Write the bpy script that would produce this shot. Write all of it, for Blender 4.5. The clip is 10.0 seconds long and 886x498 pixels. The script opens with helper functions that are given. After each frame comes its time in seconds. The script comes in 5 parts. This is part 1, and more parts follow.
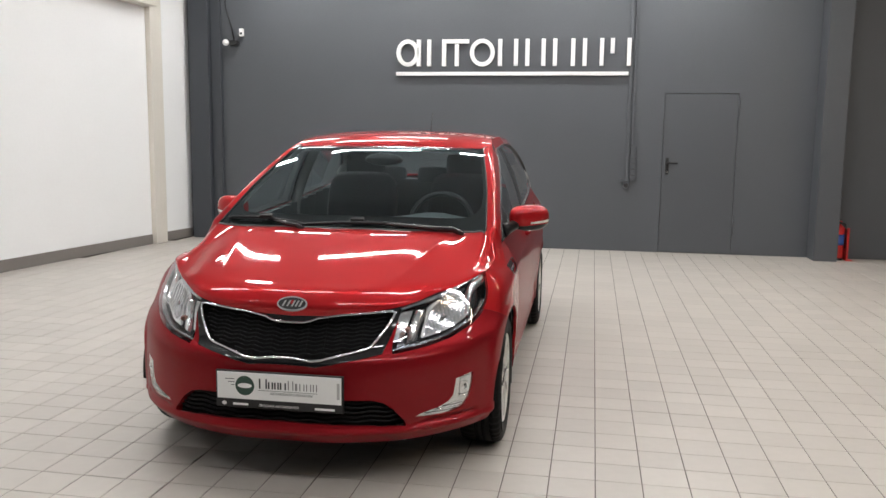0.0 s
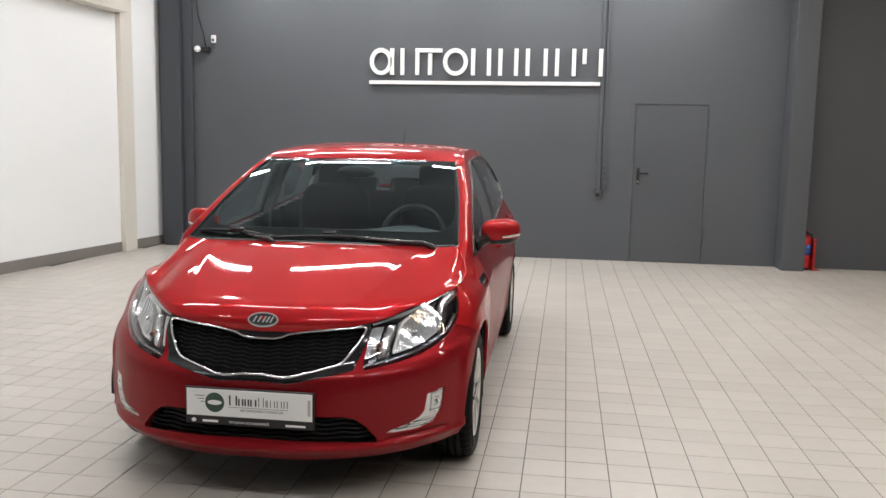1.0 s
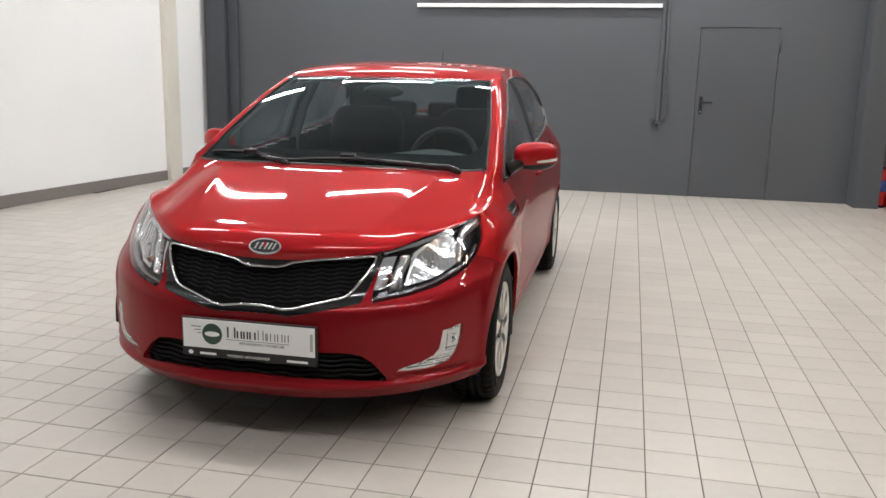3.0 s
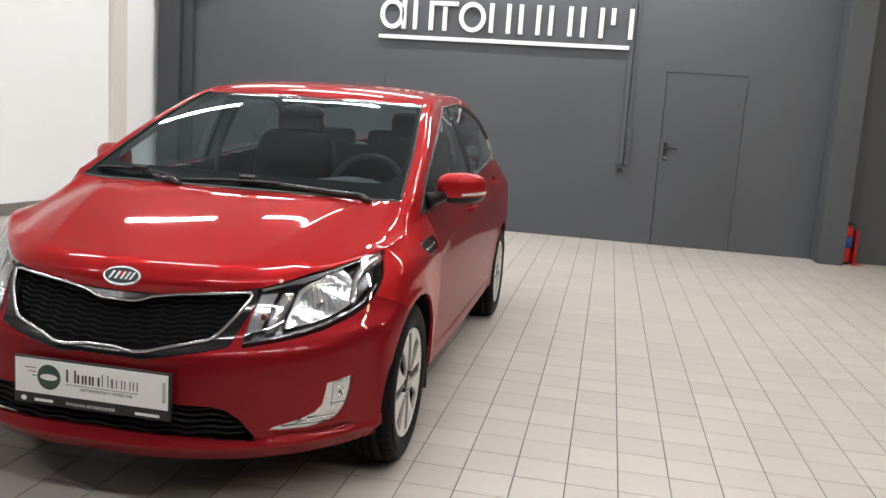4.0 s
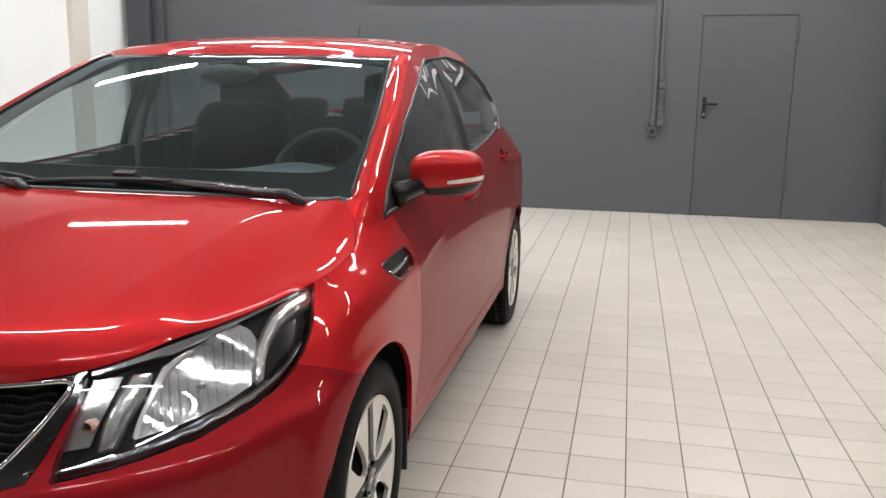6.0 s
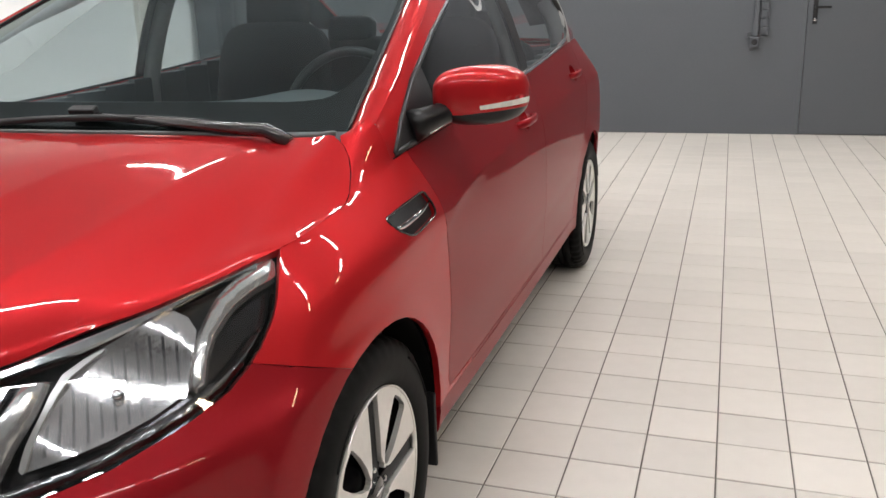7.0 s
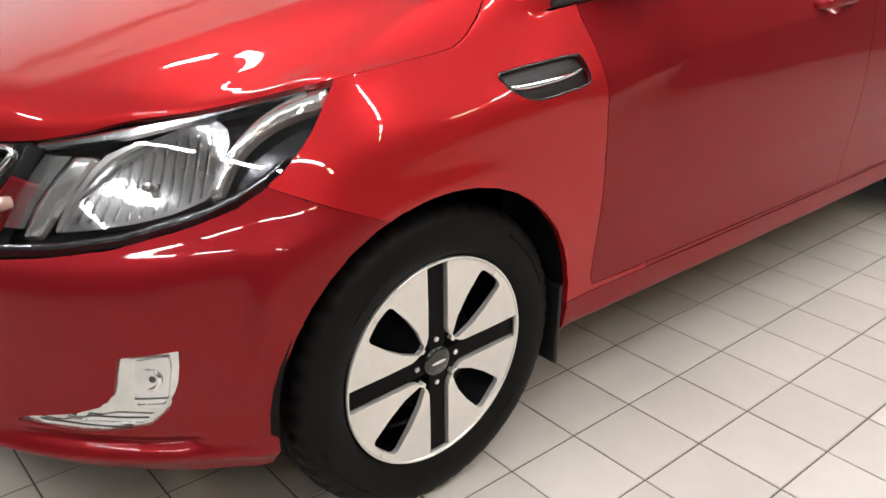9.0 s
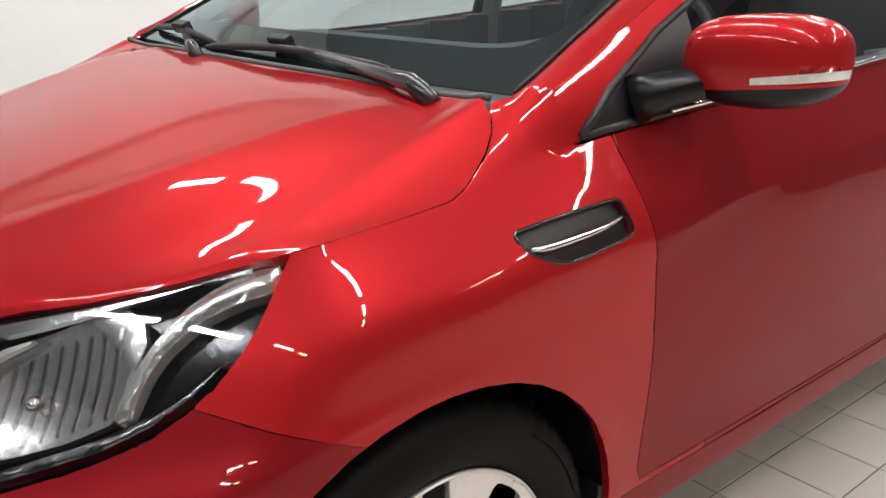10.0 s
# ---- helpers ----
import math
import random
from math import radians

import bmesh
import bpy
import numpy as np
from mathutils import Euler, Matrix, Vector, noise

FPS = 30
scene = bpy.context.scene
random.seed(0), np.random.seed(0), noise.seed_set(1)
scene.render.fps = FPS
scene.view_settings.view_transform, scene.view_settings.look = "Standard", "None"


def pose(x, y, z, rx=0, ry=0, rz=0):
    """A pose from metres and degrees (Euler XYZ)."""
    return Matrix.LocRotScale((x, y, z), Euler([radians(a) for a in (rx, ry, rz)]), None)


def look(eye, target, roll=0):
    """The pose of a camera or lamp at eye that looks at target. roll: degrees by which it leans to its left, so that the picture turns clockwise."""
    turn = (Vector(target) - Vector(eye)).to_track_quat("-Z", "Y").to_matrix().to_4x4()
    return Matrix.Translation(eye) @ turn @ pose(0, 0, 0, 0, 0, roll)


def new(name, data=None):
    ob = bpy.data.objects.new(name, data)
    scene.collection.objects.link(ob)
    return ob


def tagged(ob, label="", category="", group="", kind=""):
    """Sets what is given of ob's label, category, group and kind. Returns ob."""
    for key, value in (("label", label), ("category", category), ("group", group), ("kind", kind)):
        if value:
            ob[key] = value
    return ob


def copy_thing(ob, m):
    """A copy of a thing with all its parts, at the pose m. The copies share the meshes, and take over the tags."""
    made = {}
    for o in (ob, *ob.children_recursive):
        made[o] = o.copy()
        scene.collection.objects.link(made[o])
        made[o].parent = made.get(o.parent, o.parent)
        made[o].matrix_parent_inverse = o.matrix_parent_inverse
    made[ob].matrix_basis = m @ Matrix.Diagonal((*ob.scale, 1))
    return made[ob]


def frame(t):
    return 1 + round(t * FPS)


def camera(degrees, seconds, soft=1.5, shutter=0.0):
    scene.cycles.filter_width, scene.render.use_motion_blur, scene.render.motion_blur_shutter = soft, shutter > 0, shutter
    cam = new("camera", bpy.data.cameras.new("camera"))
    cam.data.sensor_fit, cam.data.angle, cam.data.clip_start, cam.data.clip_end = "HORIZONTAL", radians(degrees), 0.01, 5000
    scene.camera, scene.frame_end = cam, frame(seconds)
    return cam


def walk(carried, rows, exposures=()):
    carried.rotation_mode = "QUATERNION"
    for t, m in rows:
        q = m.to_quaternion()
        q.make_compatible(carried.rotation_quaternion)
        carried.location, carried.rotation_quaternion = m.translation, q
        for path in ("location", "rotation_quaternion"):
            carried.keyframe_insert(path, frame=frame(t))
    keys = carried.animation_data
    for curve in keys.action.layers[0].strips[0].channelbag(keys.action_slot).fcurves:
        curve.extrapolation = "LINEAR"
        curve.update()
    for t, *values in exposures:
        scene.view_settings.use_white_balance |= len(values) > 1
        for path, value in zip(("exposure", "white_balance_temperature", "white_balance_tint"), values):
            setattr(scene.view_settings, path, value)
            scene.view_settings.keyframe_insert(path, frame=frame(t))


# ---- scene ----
cam = camera(56.1, 10.0)
PATH = [
    (0, (0.371, -3.8, 1.415), (0.023, -1.849, 1.15), 0.7),
    (0.5, (0.388, -3.816, 1.425), (0.055, -1.862, 1.163), 1.0),
    (1, (0.377, -3.803, 1.461), (0.092, -1.839, 1.209), 1.1),
    (1.5, (0.385, -3.806, 1.535), (0.067, -1.854, 1.24), 0.7),
    (2, (0.447, -3.777, 1.518), (0.029, -1.844, 1.218), 1.0),
    (2.2, (0.482, -3.753, 1.492), (0.032, -1.83, 1.178), 1.0),
    (3.3, (0.489, -3.313, 1.339), (0.11, -1.395, 0.917), 2.0),
    (3.5, (0.518, -3.226, 1.325), (0.181, -1.295, 0.927), 2.3),
    (4, (0.662, -2.973, 1.294), (0.292, -1.032, 0.986), 3.9),
    (4.5, (0.681, -2.769, 1.268), (0.322, -0.831, 0.925), 3.7),
    (5, (0.613, -2.498, 1.266), (0.252, -0.565, 0.898), 2.0),
    (5.5, (0.584, -2.174, 1.235), (0.203, -0.243, 0.883), 1.3),
    (5.7, (0.567, -2.03, 1.253), (0.174, -0.102, 0.894), 1.3),
    (7, (0.591, -1.300, 1.188), (-0.037, 0.518, 0.643), -1.9),
    (7.5, (0.742, -1.160, 1.159), (-0.069, 0.533, 0.470), -0.1),
    (8, (0.823, -0.985, 1.113), (-0.116, 0.597, 0.328), 2.7),
    (8.5, (0.975, -0.912, 1.097), (-0.322, 0.339, 0.231), 3.0),
    (9, (0.991, -0.854, 1.111), (-0.393, 0.34, 0.299), 1.1),
    (9.5, (0.838, -0.735, 1.127), (-0.613, 0.47, 0.46), 1.1),
    (10, (0.711, -0.582, 1.132), (-0.755, 0.62, 0.495), -0.1),
]
walk(cam, [(t, look(eye, target, roll)) for t, eye, target, roll in PATH],
     [(0, 0.0), (1.0, 0.06), (2.0, -0.04), (3.5, 0.12), (4.5, 0.12), (5.5, 0.22), (7.0, 0.28), (8.0, 0.30), (8.5, 0.48), (9.0, 0.60), (9.5, 0.40), (10, 0.36)])


# ---- world and lamps -------------------------------------------------------
world = bpy.data.worlds.new("world")
scene.world = world
world.use_nodes = True
world.node_tree.nodes["Background"].inputs[0].default_value = (0.02, 0.02, 0.022, 1)
world.node_tree.nodes["Background"].inputs[1].default_value = 1.0
scene.view_settings.exposure = 0.0

# the room: x along the sign wall, y towards it; hub of the near front wheel at (0, 0)
WALL_Y, LEFT_X, RIGHT_X, BACK_Y, CEIL = 7.05, -5.45, 8.5, -8.0, 4.3
LAMP_Z, LAMP_POWER = 3.85, 89.0
CAR = pose(-0.829, -0.0078, 0.0, 0, 0, 0.53) @ Matrix.Diagonal((0.989, 1, 1, 1))


# ---- materials ---------------------------------------------------------------
def material(name, colour, rough=0.5, metal=0.0, grain=0.06, scale=40.0, bump=0.0, large=0.0, large_scale=1.2,
             coat=0.0, spec=0.5, rough_var=0.0, per_piece=0.0):
    """A procedural surface: colour varied by fine grain and broad stains, roughness and relief by the same noise."""
    m = bpy.data.materials.new(name)
    m.use_nodes = True
    nt = m.node_tree
    b = nt.nodes["Principled BSDF"]
    b.inputs["Metallic"].default_value, b.inputs["Roughness"].default_value = metal, rough
    b.inputs["Coat Weight"].default_value, b.inputs["Coat Roughness"].default_value = coat, 0.03
    b.inputs["Specular IOR Level"].default_value = spec
    co = nt.nodes.new("ShaderNodeTexCoord")
    n1, n2 = nt.nodes.new("ShaderNodeTexNoise"), nt.nodes.new("ShaderNodeTexNoise")
    n1.inputs["Scale"].default_value, n1.inputs["Detail"].default_value = scale, 6
    n2.inputs["Scale"].default_value, n2.inputs["Detail"].default_value = large_scale, 5
    for n in (n1, n2):
        nt.links.new(co.outputs["Object"], n.inputs["Vector"])

    def math_node(op, a, c):
        k = nt.nodes.new("ShaderNodeMath")
        k.operation = op
        for i, v in enumerate((a, c)):
            if isinstance(v, (int, float)):
                k.inputs[i].default_value = v
            else:
                nt.links.new(v, k.inputs[i])
        return k.outputs[0]

    f = math_node("MULTIPLY", math_node("SUBTRACT", n1.outputs["Fac"], 0.5), 2 * grain)
    g = math_node("MULTIPLY", math_node("SUBTRACT", n2.outputs["Fac"], 0.5), 2 * large)
    v = math_node("ADD", math_node("ADD", f, g), 1.0)
    if per_piece:
        info = nt.nodes.new("ShaderNodeObjectInfo")
        geo = nt.nodes.new("ShaderNodeNewGeometry")
        r = math_node("FRACT", math_node("ADD", info.outputs["Random"], geo.outputs["Random Per Island"]), 0.0)
        v = math_node("ADD", v, math_node("MULTIPLY", math_node("SUBTRACT", r, 0.5), 2 * per_piece))
    mix = nt.nodes.new("ShaderNodeVectorMath")
    mix.operation = "SCALE"
    mix.inputs[0].default_value = colour
    nt.links.new(v, mix.inputs["Scale"])
    nt.links.new(mix.outputs[0], b.inputs["Base Color"])
    if rough_var:
        nt.links.new(math_node("ADD", math_node("MULTIPLY", math_node("SUBTRACT", n2.outputs["Fac"], 0.5), 2 * rough_var), rough), b.inputs["Roughness"])
    if bump:
        bp = nt.nodes.new("ShaderNodeBump")
        bp.inputs["Strength"].default_value, bp.inputs["Distance"].default_value = 0.6, bump
        nt.links.new(n1.outputs["Fac"], bp.inputs["Height"])
        nt.links.new(bp.outputs[0], b.inputs["Normal"])
    return m


def glow(name, colour, strength):
    m = bpy.data.materials.new(name)
    m.use_nodes = True
    b = m.node_tree.nodes["Principled BSDF"]
    b.inputs["Base Color"].default_value = (*colour, 1)
    b.inputs["Emission Color"].default_value = (*colour, 1)
    b.inputs["Emission Strength"].default_value = strength
    return m


def glass(name, colour, rough=0.0, ior=1.45, sheen=(1, 1, 1)):
    """Thin glass: tinted see-through with a mirror sheen that grows at a glancing angle."""
    m = bpy.data.materials.new(name)
    m.use_nodes = True
    nt = m.node_tree
    nt.nodes.remove(nt.nodes["Principled BSDF"])
    clear, shine = nt.nodes.new("ShaderNodeBsdfTransparent"), nt.nodes.new("ShaderNodeBsdfGlossy")
    clear.inputs[0].default_value = (*colour, 1)
    shine.inputs[0].default_value = (*sheen, 1)
    shine.inputs["Roughness"].default_value = rough
    mix, lw = nt.nodes.new("ShaderNodeMixShader"), nt.nodes.new("ShaderNodeLayerWeight")
    lw.inputs["Blend"].default_value = 0.5
    power, level = nt.nodes.new("ShaderNodeMath"), nt.nodes.new("ShaderNodeMapRange")
    power.operation, power.inputs[1].default_value = "POWER", 4.0
    level.inputs["To Min"].default_value = 2.1 * ((ior - 1) / (ior + 1)) ** 2
    nt.links.new(lw.outputs["Facing"], power.inputs[0])
    nt.links.new(power.outputs[0], level.inputs["Value"])
    nt.links.new(level.outputs[0], mix.inputs[0])
    nt.links.new(clear.outputs[0], mix.inputs[1])
    nt.links.new(shine.outputs[0], mix.inputs[2])
    nt.links.new(mix.outputs[0], nt.nodes["Material Output"].inputs[0])
    return m


M_TILE = material("floor_tile_glaze", (0.56, 0.52, 0.475), 0.34, grain=0.05, scale=18, large=0.10, large_scale=0.7, bump=0.0006, rough_var=0.10, per_piece=0.05)
M_GROUT = material("tile_grout", (0.13, 0.115, 0.10), 0.9, grain=0.25, scale=60, large=0.3)
M_GREY = material("dark_grey_wall_paint", (0.084, 0.0905, 0.101), 0.55, grain=0.06, scale=55, bump=0.0012, large=0.12, large_scale=0.6)
M_SLATE = material("dark_blue_grey_paint", (0.050, 0.056, 0.066), 0.5, grain=0.05, scale=55, bump=0.001, large=0.10)
M_WHITE = material("white_wall_paint", (0.93, 0.935, 0.935), 0.6, grain=0.02, scale=30, bump=0.0008, large=0.04, large_scale=0.8)
M_CREAM = material("cream_steel_paint", (0.74, 0.70, 0.63), 0.45, grain=0.03, scale=30, large=0.05)
M_BASE = material("grey_skirting_paint", (0.22, 0.20, 0.185), 0.5, grain=0.06, scale=30, large=0.1)
M_CEIL = material("ceiling_paint", (0.29, 0.305, 0.32), 0.8, grain=0.05, scale=20, large=0.1)
M_DOOR = material("grey_door_enamel", (0.082, 0.088, 0.098), 0.42, grain=0.04, scale=60, bump=0.0004, large=0.08)
M_SIGN = material("white_acrylic", (0.85, 0.85, 0.85), 0.35, grain=0.01, large=0.01)
M_WARMLAMP = glow("warm_lamp_glow", (1.0, 0.72, 0.44), LAMP_POWER * 0.80)
M_LAMP = glow("lamp_glow", (1.0, 0.99, 0.98), LAMP_POWER)
M_BLACK = material("black_plastic", (0.012, 0.012, 0.013), 0.42, grain=0.12, scale=90, bump=0.0003, large=0.1)
M_RED = material("red_enamel", (0.62, 0.03, 0.03), 0.35, grain=0.04, large=0.05)
M_BLUE = material("blue_label_print", (0.05, 0.12, 0.45), 0.4, grain=0.03)


def paint():
    """Red metallic car paint: pigment with fine flake under a hard clear coat, with a little road film."""
    m = material("red_car_paint", (0.238, 0.0105, 0.0150), 0.42, metal=0.42, grain=0.05, scale=900, large=0.05, large_scale=3.0, coat=0.50, spec=0.05)
    return m


M_PAINT = paint()
# hood, left wing, roof, cabin sides and mirror caps: lighter red than doors and bumper
M_LIGHTRED = material("lighter_red_car_paint", (0.42, 0.0155, 0.019), 0.42, metal=0.48, grain=0.05, scale=900, large=0.04, large_scale=3.0, coat=0.85, spec=0.05)
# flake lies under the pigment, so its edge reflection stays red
for painted in (M_PAINT, M_LIGHTRED):
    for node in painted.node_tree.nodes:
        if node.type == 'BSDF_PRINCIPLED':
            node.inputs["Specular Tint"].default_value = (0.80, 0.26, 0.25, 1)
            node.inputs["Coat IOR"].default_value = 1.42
M_GLOSS = material("gloss_black_trim", (0.010, 0.010, 0.011), 0.12, grain=0.05, scale=60, coat=0.6)
M_CHROME = material("chrome_plating", (0.82, 0.82, 0.83), 0.09, metal=1.0, grain=0.02, scale=30, large=0.04, rough_var=0.05)
M_SATIN = material("satin_reflector_metal", (0.62, 0.63, 0.65), 0.16, metal=1.0, grain=0.05, scale=50, bump=0.0008)
M_ALLOY = material("machined_alloy_with_dust", (0.80, 0.785, 0.75), 0.36, metal=0.65, grain=0.05, scale=70, large=0.06, large_scale=6)
M_TYRE = material("tyre_rubber", (0.007, 0.007, 0.007), 0.55, grain=0.3, scale=45, bump=0.0006, large=0.35, large_scale=6, spec=0.10)
M_LINER = material("dull_black_plastic", (0.006, 0.006, 0.006), 0.85, grain=0.2, scale=30, spec=0.2)
M_DASH = material("dashboard_grain", (0.11, 0.122, 0.128), 0.55, grain=0.15, scale=160, bump=0.0006, large=0.05)
M_SEAT = material("charcoal_seat_cloth", (0.014, 0.014, 0.016), 0.9, grain=0.3, scale=220, bump=0.0008, large=0.1)
M_TRIM = material("grey_pillar_trim", (0.28, 0.28, 0.275), 0.8, grain=0.06, scale=120)
M_WSCREEN = glass("windscreen_glass", (0.72, 0.80, 0.81), ior=1.50, sheen=(0.80, 0.95, 1.0))
M_SIDEGLASS = glass("tinted_side_glass", (0.78, 0.83, 0.83), ior=1.55)
M_LENS = glass("clear_lamp_cover", (0.93, 0.94, 0.95), ior=1.38)
M_AMBER = material("amber_lens", (0.40, 0.24, 0.20), 0.15, grain=0.03, coat=0.5)
M_PLATE = material("white_plate_print", (0.86, 0.86, 0.85), 0.35, grain=0.02, scale=80, large=0.04, large_scale=8)
M_GRILLE = material("black_grille_plastic", (0.007, 0.007, 0.008), 0.55, grain=0.15, scale=60, spec=0.25)
M_INK = material("dark_print_ink", (0.03, 0.035, 0.035), 0.4, grain=0.05)
M_GREEN = material("dark_green_print", (0.03, 0.07, 0.05), 0.4, grain=0.05)
M_CLEAR = material("frosted_signal_lens", (0.70, 0.68, 0.63), 0.18, grain=0.16, scale=70, bump=0.0010, large=0.40, large_scale=38, coat=0.6)
M_FROST = material("bright_rough_reflector", (0.50, 0.50, 0.50), 0.30, metal=0.7, grain=0.04, scale=60, bump=0.0003, large=0.12, large_scale=9)
M_BAND = material("bright_lamp_trim", (0.80, 0.80, 0.80), 0.20, metal=0.85, grain=0.05, scale=60, bump=0.0004, large=0.10, large_scale=14)
M_REFL = material("pressed_reflector_metal", (0.80, 0.80, 0.81), 0.17, metal=0.90, grain=0.10, scale=30, bump=0.0016, large=0.15, large_scale=16)
M_FOGR = material("bright_fog_reflector", (0.78, 0.78, 0.76), 0.12, metal=0.95, grain=0.12, scale=45, bump=0.004, large=0.2, large_scale=20)
M_WHEELBLACK = material("satin_black_wheel_paint", (0.003, 0.003, 0.004), 0.30, grain=0.1, scale=60, spec=0.07)
M_MIRROR = material("mirror_black_plastic", (0.006, 0.006, 0.007), 0.30, grain=0.1, scale=90, bump=0.0002, spec=0.30)
M_DARKCHROME = material("dark_chrome_strip", (0.26, 0.26, 0.27), 0.20, metal=1.0, grain=0.06, scale=40, bump=0.0006, large=0.15, large_scale=12)
M_SMOKE = material("smoked_chrome", (0.055, 0.055, 0.06), 0.14, metal=0.9, grain=0.1, scale=40, bump=0.001)


# ---- mesh helpers -------------------------------------------------------------
def part(name, bm, mat, parent=None, label="", smooth=False, **tags):
    """Links a bmesh as one mesh object, under a thing or a part where one is given."""
    bmesh.ops.recalc_face_normals(bm, faces=bm.faces) if not smooth == "keep" else None
    me = bpy.data.meshes.new(name)
    bm.to_mesh(me)
    bm.free()
    me.materials.append(mat)
    if smooth:
        me.polygons.foreach_set("use_smooth", [True] * len(me.polygons))
    ob = new(name, me)
    ob.parent = parent
    return tagged(ob, label, **tags)


def thing(name, m=Matrix(), label="", category="", group="", kind=""):
    ob = new(name)
    ob.empty_display_size = 0.1
    ob.matrix_basis = m
    return tagged(ob, label, category, group, kind)


def box(bm, x0, x1, y0, y1, z0, z1, bevel=0.0, m=None):
    """Adds a box, its edges rounded."""
    vs = [bm.verts.new((x, y, z)) for x in (x0, x1) for y in (y0, y1) for z in (z0, z1)]
    fs = [bm.faces.new([vs[i] for i in f]) for f in ((0, 1, 3, 2), (4, 6, 7, 5), (0, 4, 5, 1), (2, 3, 7, 6), (0, 2, 6, 4), (1, 5, 7, 3))]
    if bevel:
        es = list({e for f in fs for e in f.edges})
        got = bmesh.ops.bevel(bm, geom=es, offset=bevel, segments=2, affect="EDGES", profile=0.5)
        vs = list({v for f in got["faces"] for v in f.verts} | {v for v in vs if v.is_valid})
    if m:
        bmesh.ops.transform(bm, matrix=m, verts=vs)
    return bm


def boxes(*dims, bevel=0.0):
    bm = bmesh.new()
    for d in dims:
        box(bm, *d, bevel=bevel)
    return bm


def lathe(bm, profile, m=Matrix(), steps=32, closed=False):
    """Turns a profile of (radius, height) round the z axis, then lays it by m."""
    rings = []
    for r, h in profile:
        if r < 1e-6:
            rings.append([bm.verts.new(m @ Vector((0, 0, h)))])
        else:
            rings.append([bm.verts.new(m @ Vector((r * math.cos(2 * math.pi * k / steps), r * math.sin(2 * math.pi * k / steps), h))) for k in range(steps)])
    pairs = list(zip(rings, rings[1:])) + ([(rings[-1], rings[0])] if closed else [])
    for a, b in pairs:
        for k in range(steps):
            n = (k + 1) % steps
            if len(a) == 1 and len(b) > 1:
                bm.faces.new((a[0], b[k], b[n]))
            elif len(b) == 1 and len(a) > 1:
                bm.faces.new((a[k], b[0], a[n]))
            elif len(a) > 1:
                bm.faces.new((a[k], b[k], b[n], a[n]))
    return bm


def tube(bm, points, radius, sides=10, caps=True):
    """A round bar along points; radius may be a list."""
    pts = [Vector(p) for p in points]
    radii = radius if isinstance(radius, (list, tuple)) else [radius] * len(pts)
    rings, up = [], None
    for i, p in enumerate(pts):
        d = (pts[min(i + 1, len(pts) - 1)] - pts[max(i - 1, 0)]).normalized()
        if up is None:
            up = d.orthogonal().normalized()
        up = (up - d * up.dot(d)).normalized()
        side = d.cross(up)
        rings.append([bm.verts.new(p + radii[i] * (math.cos(2 * math.pi * k / sides) * up + math.sin(2 * math.pi * k / sides) * side)) for k in range(sides)])
    for a, b in zip(rings, rings[1:]):
        for k in range(sides):
            bm.faces.new((a[k], a[(k + 1) % sides], b[(k + 1) % sides], b[k]))
    if caps:
        bm.faces.new(rings[0][::-1])
        bm.faces.new(rings[-1])
    return bm


def slab(bm, outline, depth, m=Matrix(), bevel=0.0):
    """A flat outline (x, y) raised by depth along z, laid by m."""
    low = [bm.verts.new((x, y, 0)) for x, y in outline]
    high = [bm.verts.new((x, y, depth)) for x, y in outline]
    n = len(outline)
    fs = [bm.faces.new(low[::-1]), bm.faces.new(high)]
    fs += [bm.faces.new((low[i], low[(i + 1) % n], high[(i + 1) % n], high[i])) for i in range(n)]
    vs = low + high
    if bevel:
        got = bmesh.ops.bevel(bm, geom=list(fs[1].edges), offset=bevel, segments=2, affect="EDGES", profile=0.5)
        vs = list({v for f in got["faces"] for v in f.verts} | {v for v in vs if v.is_valid})
    bmesh.ops.transform(bm, matrix=m, verts=vs)
    return bm


def spline(knots, n):
    """A smooth curve through knots (any dimension), n points, by Catmull-Rom with chord spacing."""
    k = np.array(knots, float)
    d = np.r_[0, np.cumsum(np.sqrt(np.linalg.norm(np.diff(k, axis=0), axis=1)) + 1e-9)]
    k2 = np.vstack([2 * k[0] - k[1], k, 2 * k[-1] - k[-2]])
    d2 = np.r_[2 * d[0] - d[1], d, 2 * d[-1] - d[-2]]
    out = []
    for s in np.linspace(d[0], d[-1], n):
        i = min(max(int(np.searchsorted(d, s, side="right")) - 1, 0), len(d) - 2) + 1
        t0, t1, t2, t3 = d2[i - 1:i + 3]
        p0, p1, p2, p3 = k2[i - 1:i + 3]
        a1, a2, a3 = ((t1 - s) * p0 + (s - t0) * p1) / (t1 - t0), ((t2 - s) * p1 + (s - t1) * p2) / (t2 - t1), ((t3 - s) * p2 + (s - t2) * p3) / (t3 - t2)
        b1, b2 = ((t2 - s) * a1 + (s - t0) * a2) / (t2 - t0), ((t3 - s) * a2 + (s - t1) * a3) / (t3 - t1)
        out.append(((t2 - s) * b1 + (s - t1) * b2) / (t2 - t1))
    return np.array(out)


# ---- the hall ------------------------------------------------------------------
T = 0.1915                                   # tile pitch
TX, TY = 0.235, 0.354                        # one joint crossing
floor = part("floor", boxes((LEFT_X - 2.0, RIGHT_X + 0.2, BACK_Y - 0.2, WALL_Y + 0.2, -0.12, -0.003)), M_GROUT, kind="structure",
             label="beige ceramic tile floor with dark joints", category="floor")

